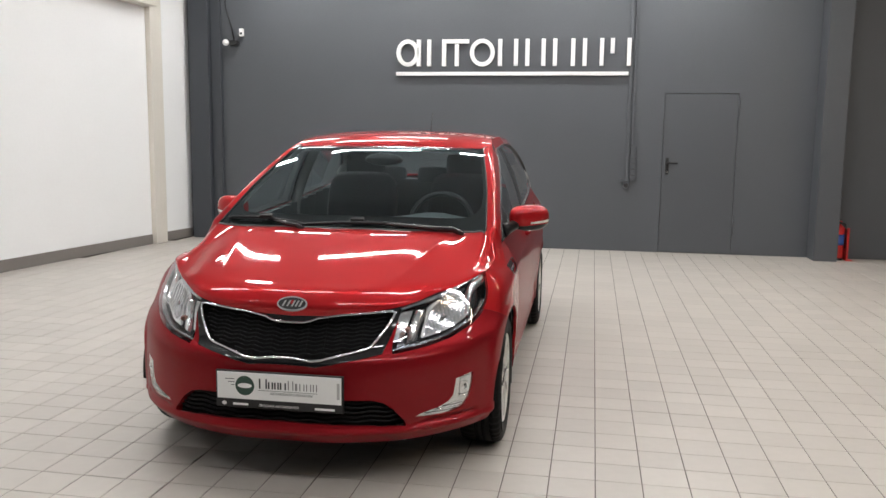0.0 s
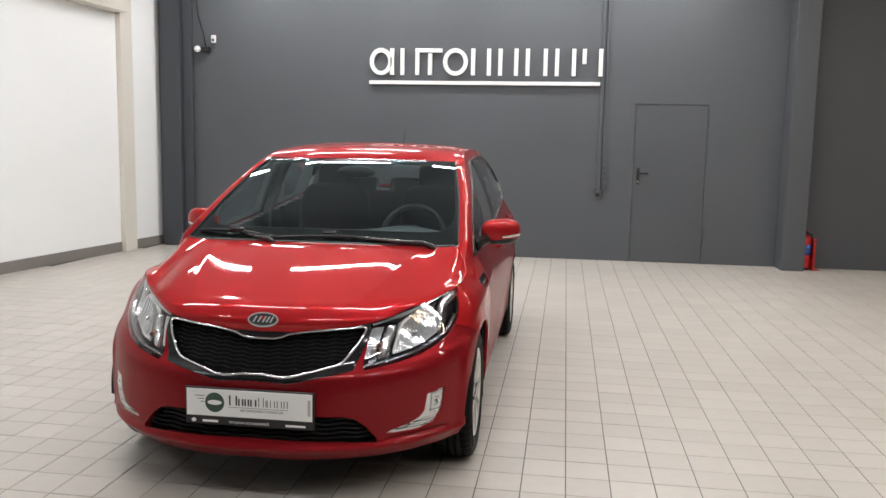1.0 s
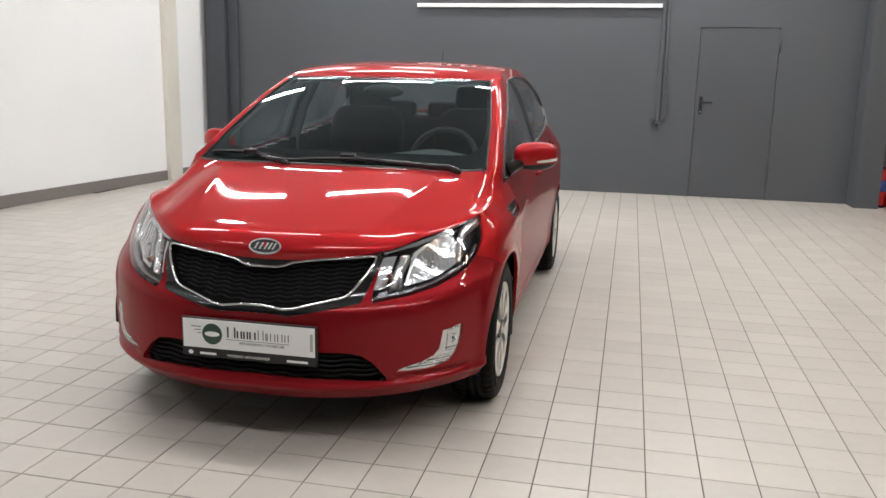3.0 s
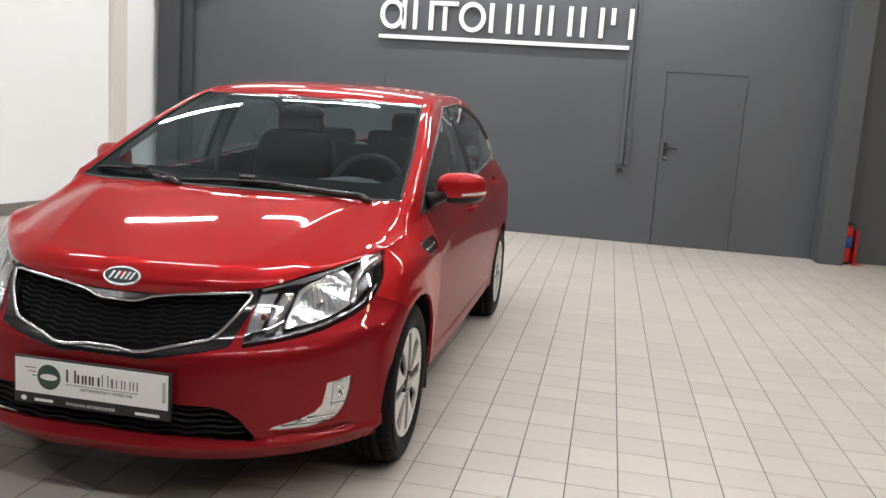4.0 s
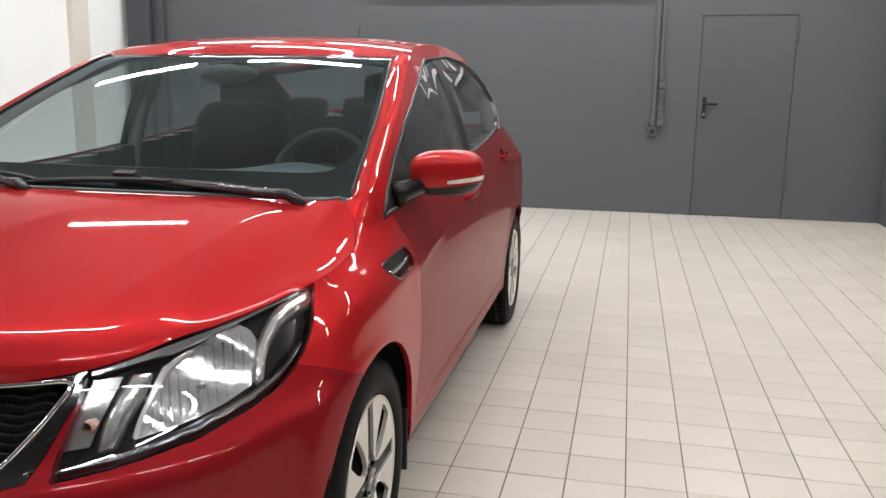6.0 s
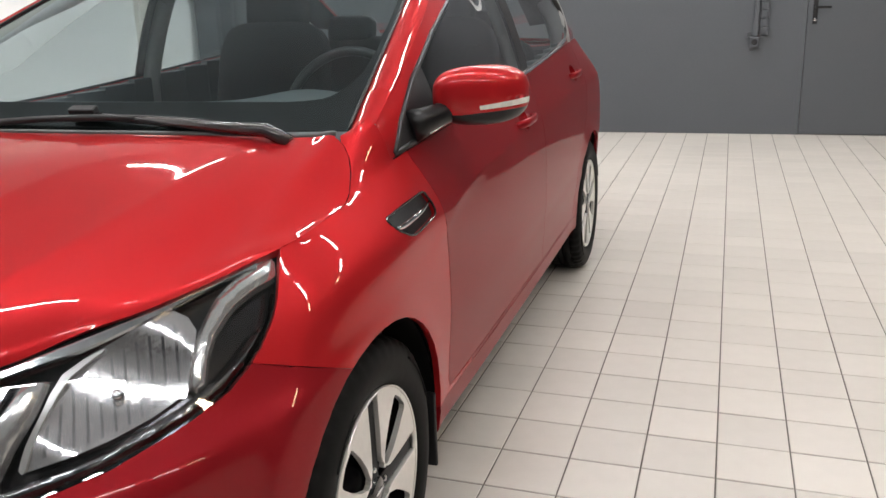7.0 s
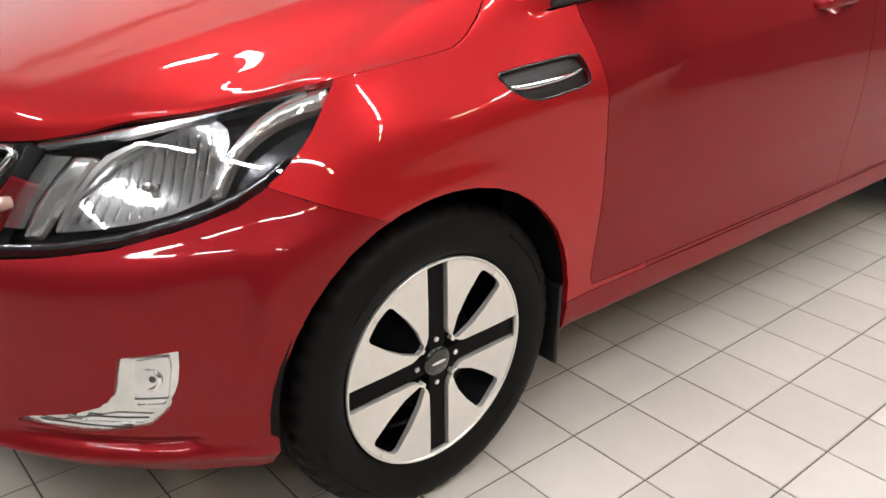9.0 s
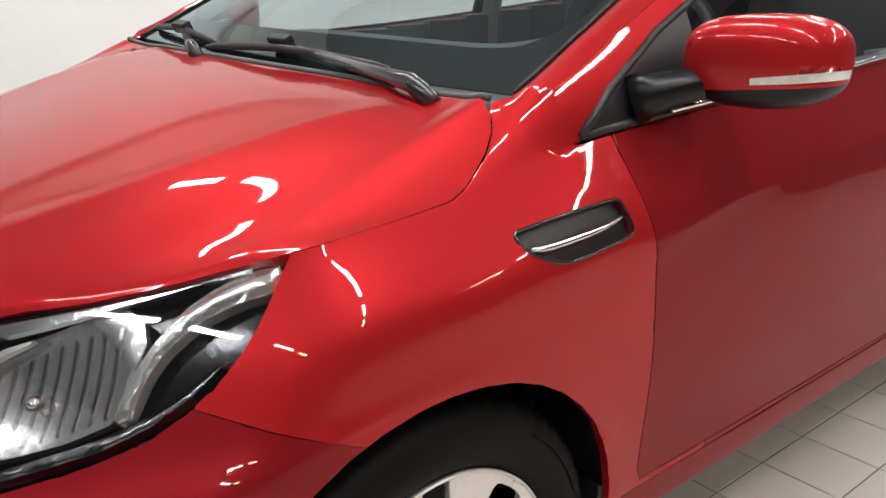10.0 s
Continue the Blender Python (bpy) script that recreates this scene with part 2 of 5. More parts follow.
door_x0, door_x1, door_h = 1.220, 2.110, 2.0
part("wall_sign", boxes((LEFT_X - 0.2, door_x0, WALL_Y, WALL_Y + 0.2, 0, CEIL), (door_x1, RIGHT_X + 0.2, WALL_Y, WALL_Y + 0.2, 0, CEIL),
     (door_x0, door_x1, WALL_Y, WALL_Y + 0.2, door_h, CEIL)), M_GREY, kind="structure", label="dark grey painted plaster wall", category="wall")
LEFT = pose(-5.15, WALL_Y, 0, 0, 0, -6.4)      # the white wall runs a little out of square
for n, (nm, bm, mat, lb, cat) in enumerate((
    ("wall_white", boxes((-0.2, 0, -15.2, 0.2, 0, CEIL)), M_WHITE, "white painted wall with faint sheet joints", "wall"),
    ("baseboard", boxes((0, 0.018, -15, -0.935, 0, 0.125), (0, 0.018, -0.690, -0.02, 0, 0.125), bevel=0.004), M_BASE, "grey painted skirting", "skirting"),
    ("trim", boxes((0, 0.075, -0.930, -0.695, 0, CEIL), (0, 0.20, -15, -0.935, 3.0, 3.3), bevel=0.006), M_CREAM, "cream painted steel post and beam", "trim"))):
    part(nm, bm, mat, kind="structure", label=lb, category=cat).matrix_basis = LEFT
part("wall_right", boxes((RIGHT_X, RIGHT_X + 0.2, BACK_Y - 0.2, WALL_Y, 0, CEIL)), M_GREY, kind="structure", label="plain dark grey wall", category="wall")
part("wall_behind", boxes((LEFT_X - 2.0, RIGHT_X, BACK_Y - 0.2, BACK_Y, 0, CEIL)), M_GREY, kind="structure", label="plain dark grey wall", category="wall")
part("ceiling", boxes((LEFT_X - 2.0, RIGHT_X + 0.2, BACK_Y - 0.2, WALL_Y + 0.2, CEIL, CEIL + 0.15)), M_CEIL, kind="structure", label="plain grey ceiling", category="ceiling")
part("column", boxes((3.012, 3.282, 6.72, WALL_Y - 0.002, 0, CEIL), bevel=0.008), M_GREY, kind="structure", label="square dark grey painted column", category="column")
part("duct", boxes((-5.065, -4.79, WALL_Y - 0.14, WALL_Y - 0.002, 0, CEIL), (-4.787, -4.645, WALL_Y - 0.07, WALL_Y - 0.002, 0, CEIL), bevel=0.010), M_SLATE, kind="structure", label="dark blue grey boxed-in corner duct", category="duct")

door = part("door_1", boxes((door_x0 + 0.003, door_x1 - 0.003, WALL_Y + 0.006, WALL_Y + 0.06, 0.006, door_h - 0.003), bevel=0.003), M_DOOR, kind="structure",
            label="closed dark grey steel door", category="door")

# linear lamps in rows under the ceiling
def ceiling_lamp(x, y, length, shine=None):
    lamp = thing("ceiling_lamp", pose(x, y, LAMP_Z), "long white linear lamp hung under the ceiling", "lamp", "rows of linear ceiling lamps")
    part("housing", boxes((-length / 2, length / 2, -0.047, 0.047, 0.012, 0.06), bevel=0.004), M_SIGN, lamp)
    part("tube", boxes((-length / 2 + 0.01, length / 2 - 0.01, -0.042, 0.042, 0, 0.011), bevel=0.003), shine or M_LAMP, lamp)
    for x in (-length / 3, length / 3):
        part("hanger", tube(bmesh.new(), [(x, 0, 0.058), (x, 0, CEIL - LAMP_Z)], 0.003, 6), M_BLACK, lamp)
    return lamp


LAMP_X, LAMP_Y = (-3.65, -1.90, -0.15, 1.60, 3.35), (-3.0, 0.30, 3.75, 6.20)
first = ceiling_lamp(LAMP_X[0], LAMP_Y[0], 1.2)
for x in LAMP_X:
    for y in LAMP_Y:
        if (x, y) not in ((LAMP_X[0], LAMP_Y[0]), (LAMP_X[-1], LAMP_Y[-1]), (LAMP_X[1], LAMP_Y[0])):
            copy_thing(first, pose(x, y, LAMP_Z))
# unseen warm lamps, added to tint the floor on the right
warm = ceiling_lamp(5.2, LAMP_Y[0], 1.2, M_WARMLAMP)
for y in LAMP_Y[1:3]:
    copy_thing(warm, pose(5.2, y, LAMP_Z))


# ---- on the sign wall -----------------------------------------------------------------------------
def sign_x(p):
    return -2.202 + (p - 703) * 0.00726


sign = thing("wall_sign_letters", pose(0, WALL_Y, 0), "raised white shapes in a row over a white bar", "sign")
z0, z1, zt = 2.335, 2.672, 0.052


def sign_piece(outline, nm):
    part(nm, slab(bmesh.new(), outline, 0.045, pose(0, -0.012, 0, 90, 0, 0), 0.003), M_SIGN, sign)


def ring_shape(x0, x1, lo, hi, w):
    bm = bmesh.new()
    cx, cz, a, b = (x0 + x1) / 2, (lo + hi) / 2, (x1 - x0) / 2, (hi - lo) / 2
    n = 40
    rows = []
    for r, d in ((1, 0.012), (1, 0.057), (0, 0.057), (0, 0.012)):
        rows.append([bm.verts.new((cx + (a - (0 if r else w)) * math.cos(2 * math.pi * k / n), -d, cz + (b - (0 if r else w)) * math.sin(2 * math.pi * k / n))) for k in range(n)])
    for p, q in zip(rows, rows[1:] + rows[:1]):
        for k in range(n):
            bm.faces.new((p[k], p[(k + 1) % n], q[(k + 1) % n], q[k]))
    part("ring", bm, M_SIGN, sign)


ring_shape(sign_x(703), sign_x(744), z0 - 0.004, z1 + 0.004, zt)
ring_shape(sign_x(836), sign_x(880), z0 - 0.004, z1 + 0.004, zt)
# upright and level bars: (left edge, right edge, low end, high end)
for a, b, lo, hi in ((740, 747, 0, 1), (759, 766, 0, 1), (786, 793, 0, 1), (791, 834, 0.85, 1), (809, 816, 0, 0.82), (886, 893, 0, 1), (914, 921, 0, 1), (934, 941, 0, 1), (962, 969, 0, 1),
                     (982, 989, 0, 1), (1013, 1020, 0, 1), (1033, 1040, 0, 1), (1062, 1069, 0, 1), (1108, 1115, 0, 1), (1080, 1087, 0.45, 1)):
    x0, x1 = sign_x(a), sign_x(b)
    lo, hi = z0 + (z1 - z0) * lo, z0 + (z1 - z0) * hi
    sign_piece([(x0, lo), (x1, lo), (x1, hi), (x0, hi)], "bar")
sign_piece([(-2.207, 2.215), (0.765, 2.215), (0.765, 2.261), (-2.207, 2.261)], "underline")

# door furniture
part("door_gap", boxes((door_x0, door_x1, WALL_Y + 0.062, WALL_Y + 0.07, 0, door_h)), M_BLACK, door, "dark door recess")
part("handle_plate", boxes((1.268, 1.306, WALL_Y - 0.006, WALL_Y + 0.005, 0.99, 1.20), bevel=0.004), M_BLACK, door, "black handle plate")
part("lever", tube(bmesh.new(), [(1.287, WALL_Y - 0.004, 1.135), (1.287, WALL_Y - 0.045, 1.135), (1.30, WALL_Y - 0.055, 1.135), (1.41, WALL_Y - 0.055, 1.133)], 0.011, 10), M_BLACK, door, "black lever handle", smooth=True)
part("lock_cylinder", lathe(bmesh.new(), [(0, 0.012), (0.014, 0.010), (0.015, 0)], pose(1.287, WALL_Y - 0.006, 1.03, 90), 18), M_CHROME, door, "bright lock cylinder")
for z in (1.72, 0.25):
    part("hinge", tube(bmesh.new(), [(door_x1 + 0.006, WALL_Y - 0.008, z), (door_x1 + 0.006, WALL_Y - 0.008, z + 0.22)], 0.011, 10), M_DOOR, door, "painted hinge", smooth=True)
part("door_frame", boxes((door_x0 - 0.05, door_x0 - 0.001, WALL_Y - 0.004, WALL_Y - 0.001, 0, door_h + 0.05), (door_x1 + 0.001, door_x1 + 0.05, WALL_Y - 0.004, WALL_Y - 0.001, 0, door_h + 0.05),
     (door_x0 - 0.001, door_x1 + 0.001, WALL_Y - 0.004, WALL_Y - 0.001, door_h + 0.001, door_h + 0.05)), M_GREY, door, "painted steel frame")

# cable ducts with a column of switches
duct = thing("cable_duct", pose(0, WALL_Y, 0), "grey painted cable ducts running down the wall", "cable duct")
part("duct_channel", boxes((0.775, 0.815, -0.030, -0.001, 0.90, CEIL - 0.002), bevel=0.003), M_GREY, duct)
part("duct_channel", boxes((0.832, 0.862, -0.024, -0.001, 1.36, CEIL - 0.002), bevel=0.003), M_GREY, duct)
box_x = 0.855
for n in range(6):
    sw = thing("wall_switch", pose(box_x + 0.012, WALL_Y, 0.905 + 0.074 * n), "small grey surface-mounted switch box", "switch", "column of wall switches")
    part("switch_box", boxes((-0.032, 0.032, -0.042, -0.001, 0, 0.068), bevel=0.004), M_DOOR, sw)
    part("rocker", boxes((-0.020, 0.020, -0.048, -0.043, 0.014, 0.054), bevel=0.002), M_DOOR, sw)
sock = thing("wall_socket", pose(0.79, WALL_Y, 0.80), "grey socket box at the foot of the duct", "socket")
part("socket_box", boxes((-0.035, 0.040, -0.050, -0.001, 0, 0.09), bevel=0.005), M_DOOR, sock)
part("socket_face", lathe(bmesh.new(), [(0.026, 0.006), (0.022, 0.002), (0, 0.001)], pose(0.002, -0.050, 0.045, 90), 20), M_BLACK, sock)
part("side_box", boxes((-0.075, -0.037, -0.036, -0.001, 0.085, 0.13), bevel=0.004), M_DOOR, sock)

# camera and sensor high on the wall
cctv = thing("security_camera", pose(-4.545, WALL_Y, 2.65), "white dome camera head on a dark bracket", "camera")
part("bracket", boxes((0.04, 0.15, -0.10, -0.001, -0.035, 0.03), bevel=0.01), M_BLACK, cctv, "dark bracket")
part("head", lathe(bmesh.new(), [(0, 0.045), (0.022, 0.040), (0.038, 0.022), (0.044, 0.0), (0.038, -0.022), (0.022, -0.038), (0, -0.043)], pose(-0.005, -0.10, 0), 24), M_SIGN, cctv, "white ball head", smooth=True)
part("cable", tube(bmesh.new(), [(0.08, -0.02, 0.03), (0.05, -0.015, 0.2), (-0.03, -0.012, 0.45), (-0.07, -0.012, 0.9), (-0.08, -0.012, 1.5)], 0.008, 8), M_BLACK, cctv, "black cable", smooth=True)
sensor = thing("wall_sensor", pose(-4.352, WALL_Y, 2.74), "small white sensor box on the wall", "sensor")
part("sensor_body", boxes((-0.028, 0.028, -0.05, -0.001, 0, 0.10), bevel=0.008), M_SIGN, sensor)
part("sensor_window", boxes((-0.018, 0.018, -0.054, -0.049, 0.018, 0.05), bevel=0.002), M_DOOR, sensor)

# fire extinguisher stand beside the column
ext = thing("fire_extinguisher", pose(3.335, 6.92, 0) @ Matrix.Diagonal((0.92, 0.92, 0.92, 1)), "red fire extinguisher with a blue label beside the column", "fire extinguisher")
part("cylinder", lathe(bmesh.new(), [(0, 0.03), (0.062, 0.03), (0.068, 0.045), (0.068, 0.40), (0.058, 0.44), (0.030, 0.462), (0.022, 0.475), (0, 0.478)], Matrix(), 32), M_RED, ext, smooth=True)
part("label", lathe(bmesh.new(), [(0.0685, 0.20), (0.0688, 0.20), (0.0688, 0.34), (0.0685, 0.34)], Matrix(), 32), M_BLUE, ext, "blue printed label", smooth=True)
part("base", lathe(bmesh.new(), [(0, 0), (0.064, 0), (0.066, 0.03), (0, 0.032)], Matrix(), 24), M_BLACK, ext, "black foot")
part("valve", boxes((-0.02, 0.02, -0.035, 0.03, 0.478, 0.51), bevel=0.004), M_BLACK, ext, "black valve")
part("squeeze_lever", boxes((-0.010, 0.010, -0.10, 0.01, 0.512, 0.522), bevel=0.002), M_RED, ext)
part("hose", tube(bmesh.new(), [(0.02, 0, 0.49), (0.07, -0.02, 0.48), (0.085, -0.03, 0.40), (0.08, -0.03, 0.16)], 0.009, 8), M_BLACK, ext, "black hose", smooth=True)
stand = thing("extinguisher_box", pose(3.452, 6.94, 0), "open red steel box beside the column", "box")
part("side_plate", boxes((-0.04, -0.035, -0.10, 0.10, 0.0, 0.38), bevel=0.001), M_RED, stand)
part("back_plate", boxes((-0.034, 0.04, 0.094, 0.10, 0.0, 0.38), bevel=0.001), M_RED, stand)
part("bottom_plate", boxes((-0.034, 0.04, -0.10, 0.093, 0.0, 0.006), bevel=0.001), M_RED, stand)


# ---- the car: x to its left, y to its tail, z up, front axle at y = 0 --------------------
HUB, WHEELBASE, WHEEL_R, ARCH = 0.838, 2.57, 0.306, 0.331


def catmull(knots, t):
    """Points on a smooth curve through evenly numbered knots; t counts knots."""
    k = np.array(knots, float)
    k = np.concatenate([[2 * k[0] - k[1]], k, [2 * k[-1] - k[-2]]])
    t = np.clip(np.asarray(t, float), 0, len(k) - 3 - 1e-9)
    i = t.astype(int)
    f = (t - i).reshape(t.shape + (1,) * (k.ndim - 1))
    a, b, c, d = k[i], k[i + 1], k[i + 2], k[i + 3]
    return 0.5 * (2 * b + (c - a) * f + (2 * a - 5 * b + 4 * c - d) * f**2 + (3 * b - a - 3 * c + d) * f**3)


def sheet(points):
    """A bmesh of quads over a grid of points."""
    bm = bmesh.new()
    n, m = points.shape[:2]
    vs = [[bm.verts.new(points[i, j]) for j in range(m)] for i in range(n)]
    for i in range(n - 1):
        for j in range(m - 1):
            bm.faces.new((vs[i][j], vs[i + 1][j], vs[i + 1][j + 1], vs[i][j + 1]))
    return bm


def inside(poly, u, v):
    hit = False
    for (a, b), (c, d) in zip(poly, poly[1:] + poly[:1]):
        if (b > v) != (d > v) and u < (c - a) * (v - b) / (d - b) + a:
            hit = not hit
    return hit


SIDE = (Vector((0, 1, 0)), Vector((0, 0, 1)))
FRONT = (Vector((1, 0, 0)), Vector((0, 0, 1)))
CORNER = (Vector((1, 1, 0)).normalized(), Vector((0, 0, 1)))
TOP = (Vector((1, 0, 0)), Vector((0, 1, 0)))


def cut(bm, poly, axes, where=lambda c: True):
    """Cuts an outline, drawn on a plane with those axes, into a sheet and takes out the faces within it as a bmesh of their own."""
    U, V = axes
    poly = [(float(a), float(b)) for a, b in poly]
    pad = 0.03
    for (a, b), (c, d) in zip(poly, poly[1:] + poly[:1]):
        if abs(a - c) + abs(b - d) < 1e-6:
            continue
        near = []
        for f in bm.faces:
            us, vs = [p.co.dot(U) for p in f.verts], [p.co.dot(V) for p in f.verts]
            if min(us) < max(a, c) + pad and max(us) > min(a, c) - pad and min(vs) < max(b, d) + pad and max(vs) > min(b, d) - pad and where(f.calc_center_median()):
                near.append(f)
        if near:
            geom = near + list(dict.fromkeys(e for f in near for e in f.edges)) + list(dict.fromkeys(p for f in near for p in f.verts))
            bmesh.ops.bisect_plane(bm, geom=geom, dist=1e-5, plane_co=a * U + b * V, plane_no=((d - b) * U - (c - a) * V).normalized())
    got = []
    for f in bm.faces:
        c = f.calc_center_median()
        if where(c) and inside(poly, c.dot(U), c.dot(V)):
            got.append(f)
    return take(bm, got)


def add_faces(bm, faces):
    seen = {p: bm.verts.new(p.co) for p in dict.fromkeys(p for f in faces for p in f.verts)}
    for f in faces:
        bm.faces.new([seen[p] for p in f.verts])


def take(bm, faces):
    out = bmesh.new()
    add_faces(out, faces)
    bmesh.ops.delete(bm, geom=faces, context="FACES")
    return out


def copy_bm(bm):
    return bm.copy()


def mirrored(bm, join=False):
    """The other half: a mirrored copy, or both halves joined at the middle."""
    other = bm.copy()
    bmesh.ops.scale(other, vec=(-1, 1, 1), verts=other.verts)
    bmesh.ops.reverse_faces(other, faces=other.faces)
    if not join:
        return other
    add_faces(bm, other.faces)
    other.free()
    bmesh.ops.remove_doubles(bm, verts=[v for v in bm.verts if abs(v.co.x) < 0.002], dist=0.003)
    return bm


def panel(bm, gap=0.0016, rim=0.014, keep=lambda p: False):
    """Makes a pressed panel of a sheet: its edge drawn in by half a gap and turned inwards, with a sharp fold."""
    bm.normal_update()
    border = [e for e in bm.edges if len(e.link_faces) == 1]
    shift = {}
    for v in dict.fromkeys(v for e in border for v in e.verts):
        if keep(v.co):
            shift[v] = (Vector(), v.normal.copy(), False)
            continue
        d, n = Vector(), Vector()
        for f in v.link_faces:
            d += f.calc_center_median() - v.co
            n += f.normal * f.calc_area()
        for e in v.link_edges:                  # slivers beside a cut lend no direction of their own
            for f in e.other_vert(v).link_faces:
                n += f.normal * f.calc_area() * 0.5
        n = n.normalized() if n.length > 1e-12 else v.normal
        d -= n * d.dot(n)
        mid = abs(v.co.x) < 0.002
        if mid:
            d.x = 0
        shift[v] = (d.normalized() * gap if d.length > 1e-6 else Vector(), n.copy(), mid)
    for v, (d, n, mid) in shift.items():
        v.co += d if not mid else Vector()
    made = {v: bm.verts.new(v.co - n * rim) for v, (d, n, mid) in shift.items()}
    for e in border:
        a, b = e.verts
        if abs(a.co.x) < 0.002 and abs(b.co.x) < 0.002 or keep(a.co) and keep(b.co):
            continue
        loop = e.link_loops[0]
        p, q = (a, b) if loop.vert == a else (b, a)
        bm.faces.new((q, p, made[p], made[q]))
        e.smooth = False
    for v in [v for v in bm.verts if not v.link_faces]:
        bm.verts.remove(v)
    return bm


def outward(bm, away):
    """Turns a sheet's faces so that they look away from a point."""
    bm.normal_update()
    turned = [f for f in bm.faces if f.normal.dot(f.calc_center_median() - Vector(away)) < 0]
    if len(turned) > len(bm.faces) / 2:
        bmesh.ops.reverse_faces(bm, faces=list(bm.faces))
    return bm


def offset(bm, d):
    bm.normal_update()
    for v, n in [(v, v.normal.copy()) for v in bm.verts]:
        v.co += n * d
    return bm


MID = (0, 1.2, 0.6)
car = thing("car", CAR, "glossy red compact hatchback parked on the tiled floor", "car")


def skin(name, bm, parent=None, mat=None, label="", gap=0.0016, rim=0.014, keep=lambda p: False):
    bmesh.ops.remove_doubles(bm, verts=bm.verts, dist=0.002)
    return part(name, panel(outward(bm, MID), gap, rim, keep), mat or M_PAINT, parent or car, label, smooth="keep")


def both(name, bm, parent=None, mat=None, label="", gap=0.0016, keep=lambda p: False):
    """A panel and its twin on the other side."""
    other = mirrored(bm)
    return skin(name, bm, parent, mat, label, gap, keep=keep), skin(name, other, parent, mat, label, gap, keep=keep)


# rails round the flank, from the middle of the nose to the middle of the tail
SIDE_Y = (-0.30, 0.0, 0.30, 0.65, 1.1, 1.65, 2.2, 2.57, 2.9)


def rail(nose, flank, tail):
    return nose + [(x, y, z) for (x, z), y in zip(flank, SIDE_Y)] + tail


UNDER_EDGE = rail([(0, -0.72, 0.195), (0.2, -0.715, 0.195), (0.42, -0.655, 0.197), (0.57, -0.57, 0.2), (0.68, -0.47, 0.203), (0.752, -0.38, 0.207)],
                  [(0.79, 0.215), (0.79, 0.225), (0.79, 0.228), (0.79, 0.228), (0.79, 0.228), (0.79, 0.228), (0.79, 0.228), (0.79, 0.23), (0.78, 0.24)],
                  [(0.72, 3.22, 0.26), (0.45, 3.40, 0.28), (0, 3.43, 0.28)])
LIP_RAIL = rail([(0, -0.775, 0.245), (0.2, -0.768, 0.245), (0.42, -0.705, 0.243), (0.58, -0.612, 0.242), (0.695, -0.505, 0.245), (0.775, -0.39, 0.25)],
                [(0.815, 0.255), (0.828, 0.262), (0.832, 0.255), (0.834, 0.252), (0.836, 0.252), (0.836, 0.252), (0.836, 0.255), (0.834, 0.262), (0.815, 0.29)],
                [(0.75, 3.26, 0.32), (0.46, 3.45, 0.34), (0, 3.48, 0.34)])
SILL_RAIL = rail([(0, -0.77, 0.285), (0.2, -0.763, 0.285), (0.42, -0.702, 0.283), (0.58, -0.61, 0.283), (0.70, -0.50, 0.285), (0.78, -0.385, 0.29)],
                 [(0.822, 0.295), (0.838, 0.30), (0.842, 0.29), (0.845, 0.285), (0.846, 0.285), (0.846, 0.285), (0.845, 0.29), (0.84, 0.30), (0.825, 0.33)],
                 [(0.76, 3.27, 0.36), (0.46, 3.46, 0.38), (0, 3.49, 0.38)])
LOW_RAIL = rail([(0, -0.752, 0.38), (0.2, -0.746, 0.38), (0.42, -0.69, 0.38), (0.58, -0.602, 0.38), (0.70, -0.497, 0.385), (0.785, -0.38, 0.39)],
                [(0.827, 0.40), (0.846, 0.41), (0.850, 0.40), (0.850, 0.39), (0.850, 0.39), (0.850, 0.39), (0.850, 0.40), (0.85, 0.41), (0.835, 0.43)],
                [(0.765, 3.28, 0.45), (0.46, 3.47, 0.46), (0, 3.5, 0.46)])
WAIST_RAIL = rail([(0, -0.735, 0.48), (0.2, -0.73, 0.48), (0.42, -0.680, 0.500), (0.58, -0.596, 0.508), (0.70, -0.490, 0.515), (0.788, -0.368, 0.515)],
                  [(0.832, 0.515), (0.853, 0.53), (0.857, 0.52), (0.856, 0.51), (0.856, 0.51), (0.856, 0.51), (0.856, 0.52), (0.857, 0.53), (0.84, 0.54)],
                  [(0.77, 3.28, 0.55), (0.46, 3.47, 0.56), (0, 3.5, 0.56)])
CREASE_RAIL = rail([(0, -0.728, 0.525), (0.2, -0.722, 0.528), (0.42, -0.666, 0.543), (0.58, -0.578, 0.558), (0.70, -0.470, 0.573), (0.787, -0.350, 0.588)],
                   [(0.835, 0.598), (0.857, 0.61), (0.861, 0.62), (0.861, 0.64), (0.861, 0.66), (0.862, 0.67), (0.864, 0.675), (0.866, 0.615), (0.853, 0.625)],
                   [(0.77, 3.28, 0.635), (0.46, 3.47, 0.64), (0, 3.5, 0.64)])
SHOULDER_RAIL = rail([(0, -0.69, 0.553), (0.2, -0.683, 0.558), (0.42, -0.622, 0.582), (0.58, -0.528, 0.603), (0.70, -0.415, 0.623), (0.782, -0.295, 0.645)],
                     [(0.836, 0.65), (0.858, 0.67), (0.863, 0.705), (0.863, 0.742), (0.863, 0.782), (0.865, 0.808), (0.868, 0.828), (0.872, 0.838), (0.86, 0.84)],
                     [(0.77, 3.28, 0.69), (0.46, 3.47, 0.70), (0, 3.5, 0.70)])
